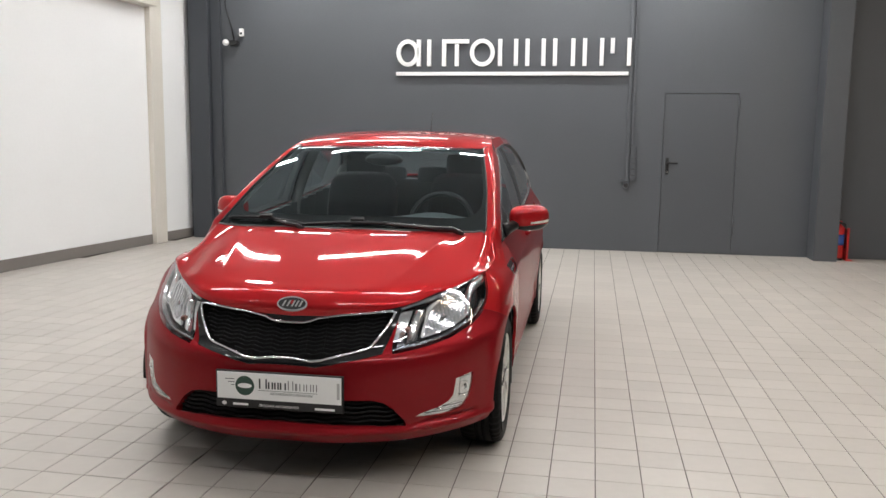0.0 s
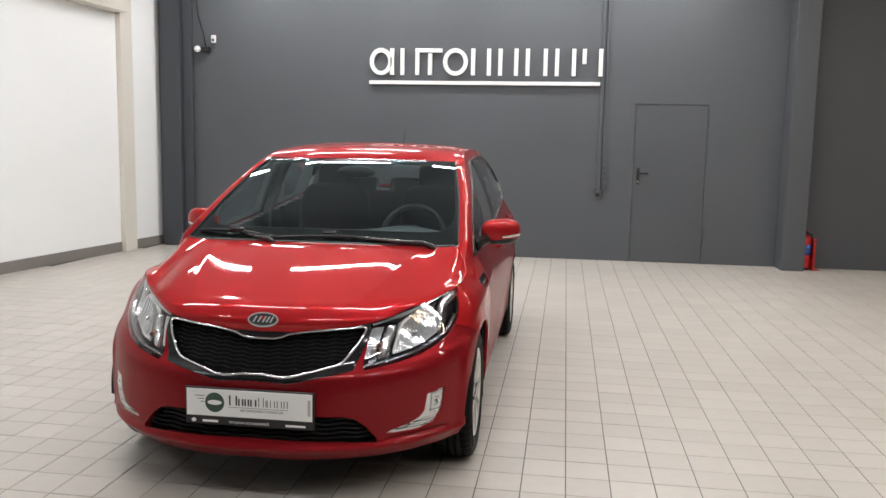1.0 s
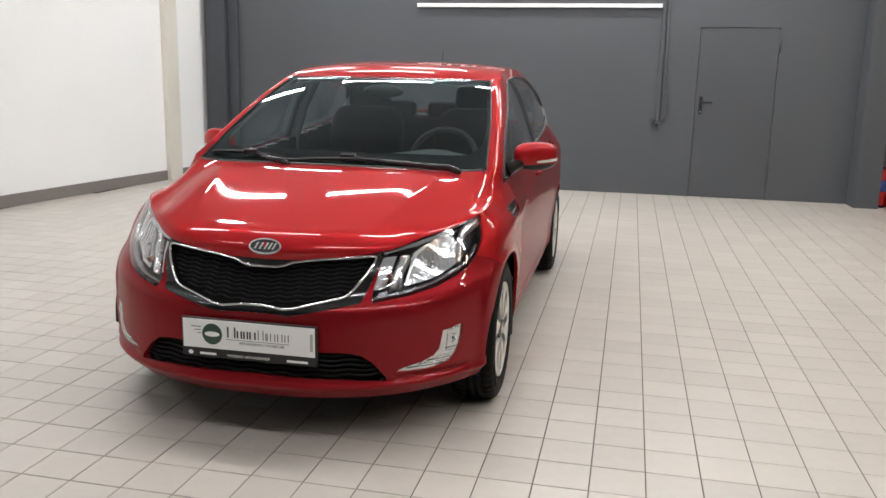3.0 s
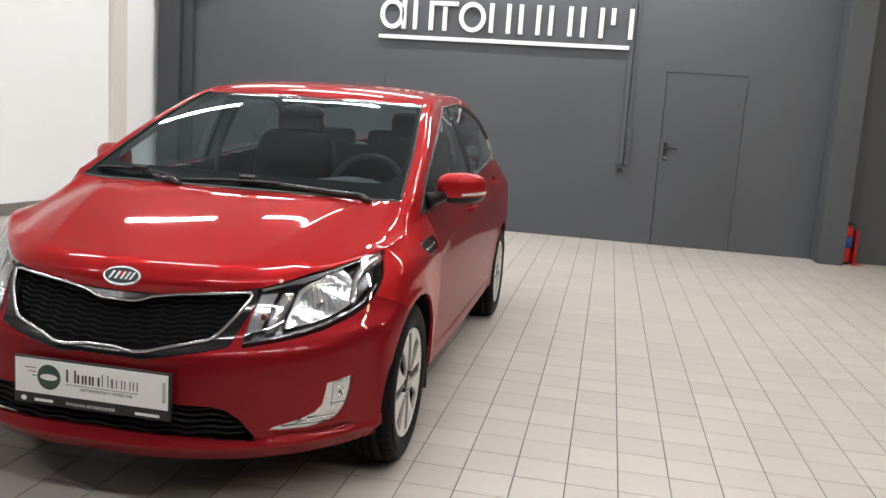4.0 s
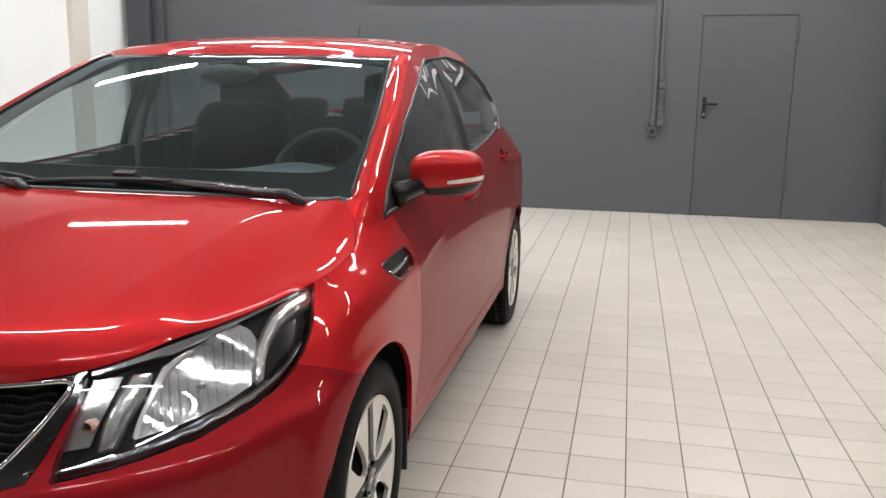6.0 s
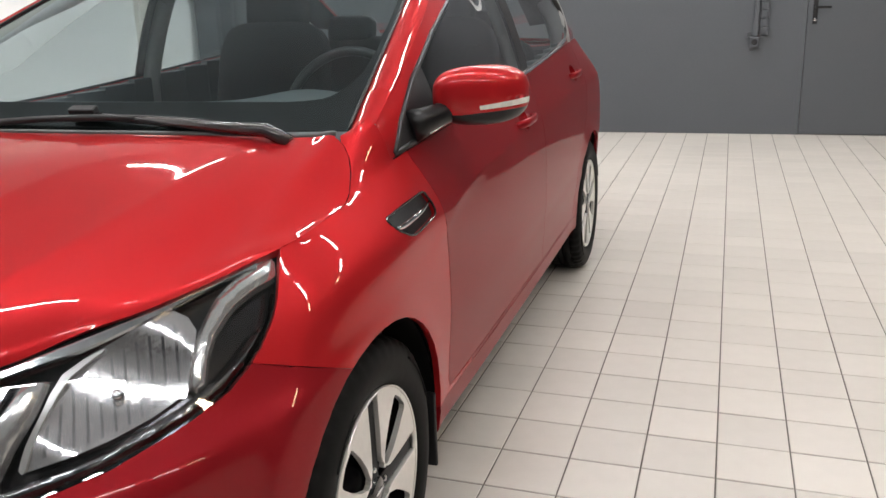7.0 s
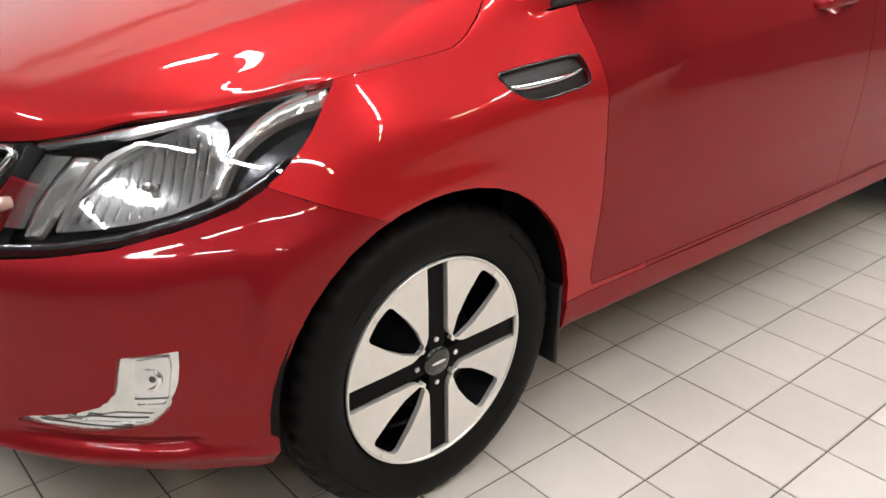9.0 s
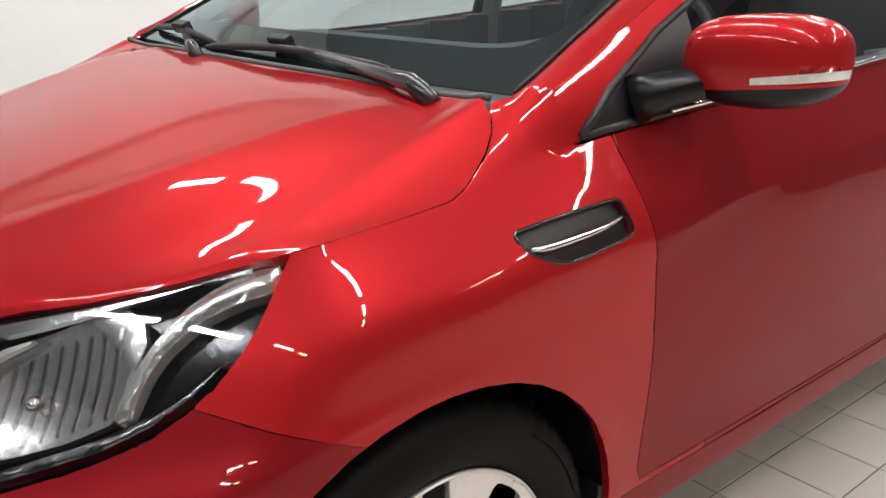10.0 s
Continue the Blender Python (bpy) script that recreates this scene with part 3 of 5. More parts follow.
UPPER_RAIL = rail([(0, -0.645, 0.625), (0.2, -0.635, 0.63), (0.42, -0.578, 0.66), (0.57, -0.475, 0.69), (0.68, -0.355, 0.715), (0.765, -0.235, 0.74)],
                  [(0.818, 0.755), (0.838, 0.768), (0.843, 0.786), (0.842, 0.818), (0.843, 0.853), (0.846, 0.878), (0.850, 0.902), (0.852, 0.912), (0.84, 0.91)],
                  [(0.75, 3.27, 0.85), (0.45, 3.46, 0.85), (0, 3.49, 0.85)])
TOP_RAIL = rail([(0, -0.605, 0.683), (0.2, -0.592, 0.69), (0.425, -0.53, 0.72), (0.56, -0.415, 0.757), (0.67, -0.280, 0.793), (0.750, -0.150, 0.828)],
                [(0.765, 0.840), (0.768, 0.857), (0.778, 0.897), (0.79, 0.925), (0.79, 0.945), (0.788, 0.985), (0.782, 1.03), (0.765, 1.055), (0.725, 1.05)],
                [(0.64, 3.26, 1.02), (0.42, 3.42, 1.0), (0, 3.45, 1.0)])
RAILS = [UNDER_EDGE, LIP_RAIL, SILL_RAIL, LOW_RAIL, WAIST_RAIL, CREASE_RAIL, SHOULDER_RAIL, UPPER_RAIL, TOP_RAIL]
# the upper rails start further back than the lower ones along the wing
for level, ys in ((7, (-0.12, 0.06, 0.30)), (8, (-0.06, 0.10, 0.30))):
    for n, y in enumerate(ys):
        x, _, z = RAILS[level][6 + n]
        RAILS[level][6 + n] = (x, y, z)
for level, ys in ((5, (-0.25, 0.01, 0.30)), (6, (-0.19, 0.02, 0.30))):
    for n, y in enumerate(ys):
        x, _, z = RAILS[level][6 + n]
        RAILS[level][6 + n] = (x, y, z)

net = np.array(RAILS)
# the doors lean in from low down
for level, lean in ((4, 0.004), (6, -0.013), (7, -0.016)):
    net[level, 8:15, 0] += lean * np.array([0.4, 0.8, 1, 1, 1, 1.1, 1.0])
net[7, 6:10, 0] += np.array([0.006, 0.008, 0.010, 0.006])
s = np.linspace(0, net.shape[1] - 1, 17 * 10 + 1)
along = np.stack([catmull(r, s) for r in net])
flank_pts = catmull(along, np.linspace(0, len(net) - 1, 81)).transpose(1, 0, 2)
edge_curve = along[-1]
# under the fog lamps a slit is pressed in over a rounded lip
slant = (flank_pts[..., 0] + flank_pts[..., 1]) * 0.70711
ease = np.clip((slant + 0.10) / 0.08, 0, 1) * np.clip((0.235 - slant) / 0.03, 0, 1) * (flank_pts[..., 1] < -0.2) * (flank_pts[..., 0] > 0.3)
depth = -0.016 * ease * np.exp(-(((flank_pts[..., 2] - 0.279) / 0.0075) ** 2))
depth += 0.006 * np.exp(-(((flank_pts[..., 2] - 0.252) / 0.013) ** 2)) * np.clip((-0.25 - flank_pts[..., 1]) / 0.1, 0, 1) * (flank_pts[..., 1] < 0)
outward_x = np.clip(flank_pts[..., 0] / 0.85, 0, 1) ** 2
flank_pts[..., 0] += depth * outward_x
flank_pts[..., 1] -= depth * np.sqrt(1 - 0.8 * outward_x)
for cy in (0.0, WHEELBASE):
    r_ = np.hypot(flank_pts[..., 1] - cy, flank_pts[..., 2] - 0.311)
    flank_pts[..., 0] += np.where(flank_pts[..., 0] > 0.7, 0.006 * np.exp(-((r_ - ARCH) / 0.035) ** 2), 0.0)
# a soft shoulder line climbs along the doors, and low down a shallow hollow runs back to the rear wheel
py, pz = flank_pts[..., 1], flank_pts[..., 2]
on_door = (flank_pts[..., 0] > 0.7) * np.clip((py - 0.30) / 0.10, 0, 1)
rise = pz - np.interp(py, [0.30, 0.40, 0.51, 0.64, 0.80, 0.98, 1.16, 1.6, 2.2, 2.6], [0.70, 0.729, 0.760, 0.782, 0.796, 0.806, 0.820, 0.850, 0.880, 0.890])
flank_pts[..., 0] += on_door * np.interp(py, [0.3, 1.0, 1.5, 2.1, 2.5], [0.0042, 0.0036, 0.0020, 0.0012, 0]) * np.exp(-np.sqrt(rise**2 + 0.004**2) / np.where(rise > 0, 0.055, 0.017))
hollow_at = pz - np.interp(py, [0.9, 1.3, 1.62, 1.98, 2.4], [0.460, 0.478, 0.488, 0.508, 0.54])
flank_pts[..., 0] -= on_door * 0.0026 * np.clip((py - 0.85) / 0.5, 0, 1) * np.exp(-((hollow_at / 0.032) ** 2))
flank = sheet(flank_pts)
for v in flank.verts:
    if v.co.x < 1e-5:
        v.co.x = 0

shell = outward(copy_bm(flank), MID)


def circle(cy, cz, r, n=40):
    return [(cy + r * math.cos(2 * math.pi * k / n), cz + r * math.sin(2 * math.pi * k / n)) for k in range(n)]


for cy in (0.0, WHEELBASE):
    for sheet_bm, r in ((flank, ARCH), (shell, ARCH + 0.01)):
        cut(sheet_bm, circle(cy, 0.311, r), SIDE, lambda c: c.x > 0.4).free()
        cut(sheet_bm, [(cy - r + 0.004, 0.1), (cy + r - 0.004, 0.1), (cy + r - 0.004, 0.31), (cy - r + 0.004, 0.31)], SIDE, lambda c: c.x > 0.4).free()

LAMP = [(-0.148, 0.556), (0.0, 0.577), (0.12, 0.60)] + [tuple(q) for q in spline([(0.235, 0.634), (0.305, 0.664), (0.352, 0.70), (0.392, 0.750), (0.424, 0.83)], 13)] + [(0.43, 0.93), (-0.045, 0.93), (-0.055, 0.725)]
GRILLE = [(-0.05, 0.93), (0.47, 0.93), (0.462, 0.725), (0.396, 0.556), (0.33, 0.543), (0.22, 0.522), (0.14, 0.506), (0.09, 0.51), (-0.05, 0.512)]
INTAKE = [(-0.05, 0.290), (0.2, 0.287), (0.38, 0.280), (0.498, 0.272), (0.497, 0.284), (0.45, 0.34), (0.41, 0.368), (0.37, 0.378), (0.2, 0.382), (-0.05, 0.385)]
FOG = [(-0.078, 0.301), (-0.06, 0.310), (0.03, 0.329), (0.075, 0.345), (0.100, 0.368), (0.116, 0.435), (0.211, 0.449), (0.203, 0.395), (0.185, 0.347), (0.152, 0.316), (0.06, 0.297)]
ahead = lambda c: c.y < 0.1

lamp_bm = cut(flank, LAMP, CORNER, ahead)
grille_bm = cut(flank, GRILLE, FRONT, lambda c: c.y < -0.3)
intake_bm = cut(flank, INTAKE, FRONT, lambda c: c.y < -0.3)
fog_bm = cut(flank, FOG, CORNER, ahead)
for piece in (lamp_bm, fog_bm):
    bmesh.ops.remove_doubles(piece, verts=piece.verts, dist=0.004)
for poly, axes, w in ((LAMP, CORNER, ahead), (GRILLE, FRONT, lambda c: c.y < -0.3), (INTAKE, FRONT, lambda c: c.y < -0.3), (FOG, CORNER, ahead)):
    cut(shell, poly, axes, w).free()

# doors, cut by their outline seen from the side
VENT = [(0.130, 0.806), (0.141, 0.8135), (0.326, 0.8255), (0.337, 0.819), (0.3465, 0.784), (0.341, 0.772), (0.215, 0.7615), (0.184, 0.767), (0.144, 0.787)]
for _ in range(1):                      # eased corners
    VENT = [(a + (c - a) * f, b + (d - b) * f) for (a, b), (c, d) in zip(VENT, VENT[1:] + VENT[:1]) for f in (0.2, 0.8)]
vent_bm = cut(flank, VENT, SIDE, lambda c: c.x > 0.5)
DOOR_F = [(0.358, 1.2), (0.368, 0.895), (0.394, 0.75), (0.402, 0.55), (0.404, 0.36), (0.415, 0.336), (1.512, 0.330), (1.514, 0.7), (1.522, 1.2)]
DOOR_R = [(1.522, 1.2), (1.514, 0.7), (1.512, 0.330), (2.14, 0.330), (2.16, 0.36), (2.22, 0.50), (2.32, 0.64), (2.42, 0.75), (2.46, 0.9), (2.47, 1.2)]
wide = lambda c: c.x > 0.5
door_f_bm = cut(flank, DOOR_F, SIDE, wide)
door_r_bm = cut(flank, DOOR_R, SIDE, wide)
sill_bm = cut(flank, [(0.30, 0.1), (2.3, 0.1), (2.3, 0.322), (0.30, 0.322)], SIDE, wide)
bumper_bm = cut(flank, [(-1, 0.1), (0.0, 0.1), (0.0, 0.60), (-0.12, 0.614), (-0.30, 0.69), (-0.305, 0.95), (-1, 0.95)], SIDE, lambda c: c.y < 0)
fender_bm = cut(flank, [(-0.4, 0.1), (0.6, 0.1), (0.6, 1.2), (-0.4, 1.2)], SIDE, wide)
bumper = skin("front_bumper", mirrored(bumper_bm, join=True), gap=0.0006, rim=0.03)
HANDLES = ((1.300, 0.852, 0.840), (2.27, 0.925, 0.82))
for (y, z, _), door_bm in zip(HANDLES, (door_f_bm, door_r_bm)):      # the handles stand before hollow cups
    cut(door_bm, [(y - 0.01 + 0.050 * math.cos(a), z + 0.004 + 0.034 * math.sin(a)) for a in np.linspace(0, 2 * math.pi, 28, endpoint=False)], SIDE).free()
fd = both("front_door", door_f_bm, gap=0.0012)
rd = both("rear_door", door_r_bm, gap=0.0009)
both("sill", sill_bm)
rear_body = skin("rear_body", mirrored(flank, join=True))
part("inner_shell", outward(offset(mirrored(shell, join=True), -0.022), MID), M_LINER, car, "dull black inner shell", smooth="keep")

# hood: rails from the nose edge to the scuttle, the outermost along the wing
def edge_at(y):
    """The upper edge of the flank beside the hood, at a length."""
    return tuple(np.interp(y, edge_curve[52:100, 1], edge_curve[52:100, n]) for n in range(3))


HOOD_SIDE = [tuple(edge_curve[50])] + [edge_at(y) for y in (-0.10, -0.04, 0.02, 0.08, 0.14, 0.205)]
HOOD_MIDDLE = [(0, -0.605, 0.683), (0, -0.611, 0.722), (0, -0.567, 0.775), (0, -0.42, 0.824), (0, -0.12, 0.891), (0, 0.20, 0.944)]
HOOD_INNER = [(0.2, -0.592, 0.69), (0.2, -0.594, 0.726), (0.2, -0.550, 0.776), (0.2, -0.41, 0.824), (0.2, -0.12, 0.890), (0.2, 0.202, 0.945)]
HOOD_GRILLE_END = [(0.425, -0.53, 0.72), (0.424, -0.520, 0.744), (0.422, -0.482, 0.774), (0.415, -0.36, 0.821), (0.41, -0.10, 0.891), (0.40, 0.204, 0.948)]
HOOD_FOLD = [(0.56, -0.415, 0.757), (0.559, -0.405, 0.770), (0.556, -0.370, 0.788), (0.55, -0.27, 0.823), (0.55, -0.06, 0.888), (0.55, 0.203, 0.953)]
HOOD_OUTER = [(0.67, -0.280, 0.793), (0.668, -0.272, 0.801), (0.664, -0.245, 0.812), (0.655, -0.18, 0.832), (0.642, -0.02, 0.884), (0.640, 0.201, 0.957)]
HOOD_CORNER = [tuple(edge_curve[46]), (0.717, -0.198, 0.822), (0.715, -0.175, 0.830), (0.712, -0.11, 0.845), (0.706, 0.035, 0.889), (0.703, 0.197, 0.957)]
HOOD_RAILS = [HOOD_MIDDLE, HOOD_INNER, HOOD_GRILLE_END, HOOD_FOLD, HOOD_OUTER, HOOD_CORNER, HOOD_SIDE]
nu, nv = 100, 64
hood_net = np.stack([spline(r, nv) for r in HOOD_RAILS])
patch = catmull(hood_net, np.linspace(0, 6, nu))
# between two folds the hood is one even, crowned sheet whose slope eases off towards the screen
fold_x = np.interp(patch[..., 1], [-0.56, -0.42, -0.25, 0.02, 0.2], [0.34, 0.38, 0.435, 0.505, 0.575])
ramp = lambda q: np.clip(q, 0, 1) ** 2 * (3 - 2 * np.clip(q, 0, 1))
slope = spline([(-0.72, 0.46), (-0.56, 0.34), (-0.45, 0.275), (-0.30, 0.258), (-0.10, 0.237), (0.0, 0.212), (0.09, 0.168), (0.22, 0.105)], 200)
height = np.r_[0, np.cumsum(np.diff(slope[:, 0]) * (slope[1:, 1] + slope[:-1, 1]) / 2)]
height += 0.7785 - np.interp(-0.56, slope[:, 0], height)
swept = patch[..., 1] - 0.50 * patch[..., 0] ** 2 * np.clip((0.25 - patch[..., 1]) / 0.85, 0, 1)
even = np.interp(swept, slope[:, 0], height)
share = ramp((0.63 - patch[..., 0]) / 0.15) * ramp((swept + 0.575) / 0.10)
patch[..., 2] += share * (even - patch[..., 2])
off = patch[..., 0] - fold_x
fade = np.clip((patch[..., 1] + 0.56) * 5, 0, 1) * np.clip((0.205 - patch[..., 1]) * 9, 0, 1)
patch[..., 2] += 0.0045 * fade * np.exp(-np.sqrt(off**2 + 0.006**2) / 0.045)
rear = patch[:, -1]
hood_bm = sheet(patch)
for v in hood_bm.verts:
    if v.co.x < 1e-4:
        v.co.x = 0
# the seam runs up from the wing to the scuttle; what lies outside it belongs to the wing
WING_CUT = [(0.85, 0.070), (0.7665, 0.075), (0.761, 0.105), (0.752, 0.130), (0.743, 0.155), (0.730, 0.178), (0.714, 0.190), (0.696, 0.193), (0.69, 0.26), (0.85, 0.26)]
cut(hood_bm, WING_CUT, TOP, lambda c: c.x > 0.5).free()
skin("hood", mirrored(hood_bm, join=True), mat=M_LIGHTRED, label="slightly lighter red hood")


# cabin: pillars, rails, glass
RAIL_TOP = [(0.752, 0.27, 0.975), (0.705, 0.70, 1.165), (0.635, 1.10, 1.335), (0.600, 1.36, 1.402), (0.606, 1.75, 1.424), (0.622, 2.15, 1.398), (0.644, 2.45, 1.318), (0.655, 2.85, 1.15)]
BELT = [(0.777, 0.28, 0.90), (0.79, 0.70, 0.928), (0.79, 1.10, 0.945), (0.789, 1.36, 0.962), (0.787, 1.75, 0.992), (0.782, 2.15, 1.026), (0.768, 2.45, 1.050), (0.725, 2.85, 1.05)]
SCREEN_SIDE = [(0.705, 0.245, 0.965), (0.655, 0.66, 1.165), (0.585, 1.06, 1.335), (0.573, 1.135, 1.354)]
t8 = np.linspace(0, 7, 90)
top_line, belt_line = catmull(RAIL_TOP, t8), catmull(BELT, t8)
k = np.linspace(0, 1, 26)
house = belt_line[:, None] * (1 - k)[None, :, None] + top_line[:, None] * k[None, :, None]
swell = np.interp(belt_line[:, 1], [0.28, 0.9], [0.004, 0.020])
house[..., 0] += swell[:, None] * np.sin(np.pi * k)[None]
house_bm = sheet(house)
WINDOW = [(0.304, 0.908), (0.375, 0.968), (0.50, 1.042), (0.73, 1.142), (1.12, 1.275), (1.36, 1.352), (1.75, 1.378), (2.02, 1.366), (2.22, 1.333), (2.38, 1.276), (2.47, 1.205), (2.485, 1.155),
          (2.455, 1.095), (2.38, 1.067), (2.15, 1.040), (1.75, 1.006), (1.36, 0.976), (1.10, 0.959), (0.70, 0.941)]
window_bm = cut(house_bm, WINDOW, SIDE)
sail_bm = cut(window_bm, [(0.2, 0.8), (0.58, 0.8), (0.58, 1.3), (0.2, 1.3)], SIDE)
post_bm = cut(window_bm, [(1.475, 0.8), (1.565, 0.8), (1.58, 1.5), (1.49, 1.5)], SIDE)
rear_bm = cut(window_bm, [(1.53, 0.8), (2.6, 0.8), (2.6, 1.5), (1.53, 1.5)], SIDE)
for twin, (door_pair, bm_w, nm) in enumerate(((fd, window_bm, "front_window"), (rd, rear_bm, "rear_window"))):
    other = mirrored(bm_w)
    for door_ob, b_ in zip(door_pair, (bm_w, other)):
        part(nm, outward(b_, MID), M_SIDEGLASS, door_ob, "tinted side glass", smooth="keep")
for b_, nm in ((sail_bm, "sail_panel"), (post_bm, "door_post_cover")):
    other = mirrored(b_)
    for q in (b_, other):
        part(nm, panel(outward(offset(q, 0.001), MID), 0, 0.01), M_BLACK, car, "black plastic cover", smooth="keep")
# rubber seal round the side glass, bright strip under its tail end
seal_pts = []
for (a, b), (c, d) in zip(WINDOW, WINDOW[1:] + WINDOW[:1]):
    for f in (0, 0.5):
        seal_pts.append((a + (c - a) * f, b + (d - b) * f))


def on_house(y, z):
    """The cabin side at a length and a height."""
    b0 = np.array([np.interp(y, belt_line[:, 1], belt_line[:, n]) for n in range(3)])
    t0 = np.array([np.interp(y, top_line[:, 1], top_line[:, n]) for n in range(3)])
    f = np.clip((z - b0[2]) / (t0[2] - b0[2]), 0, 1)
    return Vector((b0[0] * (1 - f) + t0[0] * f + float(np.interp(y, [0.28, 0.9], [0.004, 0.020])) * math.sin(math.pi * f), y, z))


for sx in (1, -1):
    line = [on_house(y, z) for y, z in seal_pts]
    line = [Vector((sx * (p.x + 0.001), p.y, p.z)) for p in line + line[:1]]
    part("window_seal", tube(bmesh.new(), line, [0.0065 + 0.008 * min(max((p.y - 1.7) * 1.5, 0), 1) * min(max((p.z - 1.12) * 10, 0), 1) for p in line], 8), M_BLACK, car, "black rubber window seal", smooth=True)

# windscreen and the pillar face beside it
ns, nw = 40, 34
screen_side = spline(SCREEN_SIDE, ns)
low_mid, high_mid = np.array([0, 0.215, 0.956]), np.array([0, 1.105, 1.356])
rise = np.linspace(0, 1, ns)
middle = low_mid + (high_mid - low_mid) * rise[:, None]
middle[:, 2] += 0.016 * np.sin(np.pi * rise)
w = np.linspace(0, 1, nw)
screen = np.zeros((nw, ns, 3))
rounding = ramp(rise / 0.22) * ramp((1 - rise) / 0.12)
for i, f in enumerate(w):
    screen[i] = middle * (1 - f) + screen_side * f
    bow = f * f
    screen[i, :, 1] = middle[:, 1] * (1 - bow) + screen_side[:, 1] * bow
    screen[i, :, 2] = middle[:, 2] * (1 - bow) + screen_side[:, 2] * bow
    screen[i, :, 2] += 0.006 * (1 - f * f) + 0.025 * (1 - f**2.5) * rounding
windscreen = part("windscreen", outward(mirrored(sheet(screen), join=True), MID), M_WSCREEN, car, "clear curved windscreen", smooth="keep")
# black printed border under the glass, with rounded corners
def screen_x(y):
    return float(np.interp(y, screen_side[:, 1], screen_side[:, 0]))


CLEAR = [(-0.05, 0.305)] + [(x, 0.305 + 0.03 * (x / 0.6) ** 2) for x in np.linspace(0.05, 0.52, 7)]
CLEAR += [tuple(q) for q in spline([(0.56, 0.335), (0.605, 0.350), (0.632, 0.385), (screen_x(0.45) - 0.030, 0.45)], 9)]
CLEAR += [(screen_x(y) - 0.022, y) for y in np.linspace(0.55, 0.99, 8)]
CLEAR += [tuple(q) for q in spline([(screen_x(1.04) - 0.026, 1.04), (0.545, 1.068), (0.49, 1.076)], 5)] + [(0.3, 1.070), (-0.05, 1.062)]
border_bm = outward(sheet(screen), MID)
offset(border_bm, -0.003)
cut(border_bm, CLEAR, TOP).free()
part("printed_border", outward(mirrored(border_bm, join=True), MID), M_LINER, windscreen, "black printed glass border", smooth="keep")
top_part = catmull(RAIL_TOP, np.linspace(0.0, 2.24, ns))
pillar = np.zeros((9, ns, 3))
for i, f in enumerate(np.linspace(0, 1, 9)):
    pillar[i] = screen_side * (1 - f) + top_part * f
    pillar[i, :, 2] += 0.010 * math.sin(math.pi * f)
    pillar[i, :, 1] -= 0.008 * math.sin(math.pi * f)
    pillar[i, :, 0] += 0.004 * math.sin(math.pi * f)


def resample(line, n):
    """Evenly spaced points along a line."""
    line = np.array(line)
    d = np.r_[0, np.cumsum(np.linalg.norm(np.diff(line, axis=0), axis=1))]
    return np.stack([np.interp(np.linspace(0, d[-1], n), d, line[:, c]) for c in range(3)], 1)


# the wing top: one sheet from the hood's seam and the wing's upper edge up into the foot of the pillar
def hood_point(x, y):
    """A point on the hood at a breadth and a length."""
    d = (patch[..., 0] - x) ** 2 + (patch[..., 1] - y) ** 2
    near = np.argsort(d.ravel())[:5]
    w_ = 1 / (d.ravel()[near] + 1e-7)
    return np.array([x, y, float((patch[..., 2].ravel()[near] * w_).sum() / w_.sum())])


cols = [i for i in range(60, 100) if 0.072 < flank_pts[i, -1, 1] < 0.305]
foot_end = resample(np.vstack([[flank_pts[cols[-1], -1]], house[0][1:], pillar[::-1, 0][1:]]), 18)
seam = np.array([hood_point(x, y) for x, y in spline([(0.7665, 0.078), (0.761, 0.105), (0.752, 0.130), (0.743, 0.155), (0.730, 0.178), (0.714, 0.190), (0.700, 0.1935)], 22)])
inner_line = resample(np.vstack([seam, [screen_side[0]]]), len(cols))
v_ = np.linspace(0, 1, 18)[:, None]
wing_top = []
for n, (i, p1) in enumerate(zip(cols, inner_line)):
    u_ = n / (len(cols) - 1)
    p0 = flank_pts[i, -1]
    span = np.linalg.norm(p1 - p0)
    t0 = p0 - flank_pts[i, -4]
    t0 = t0 / np.linalg.norm(t0) * span
    t1 = hood_point(p1[0] - 0.03, min(p1[1], 0.19)) - p1
    t1 = t1 / np.linalg.norm(t1) * span
    curve = (2 * v_**3 - 3 * v_**2 + 1) * p0 + (v_**3 - 2 * v_**2 + v_) * t0 + (-2 * v_**3 + 3 * v_**2) * p1 + (v_**3 - v_**2) * t1
    blend = np.clip((u_ - 0.5) / 0.5, 0, 1) ** 2
    wing_top.append(curve * (1 - blend) + (foot_end + (p1 - foot_end[-1]) * v_ + (p0 - foot_end[0]) * (1 - v_)) * blend)
for piece in (np.array(wing_top), pillar[:, :6]):
    extra = sheet(piece)
    add_faces(fender_bm, list(extra.faces))
    extra.free()
bmesh.ops.remove_doubles(fender_bm, verts=fender_bm.verts, dist=0.0022)
bmesh.ops.recalc_face_normals(fender_bm, faces=fender_bm.faces)
fair = [v for v in fender_bm.verts if v.co.z > 0.848 and v.co.y > 0.06 and not any(len(e.link_faces) < 2 for e in v.link_edges)]
for _ in range(14):
    bmesh.ops.smooth_vert(fender_bm, verts=fair, factor=0.5, use_axis_x=True, use_axis_y=True, use_axis_z=True)
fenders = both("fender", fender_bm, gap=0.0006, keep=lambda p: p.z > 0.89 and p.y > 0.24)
fenders[0].data.materials[0] = M_LIGHTRED
tagged(fenders[0], "slightly lighter red panel")
extra = sheet(pillar[:, 5:])
add_faces(house_bm, list(extra.faces))
extra.free()
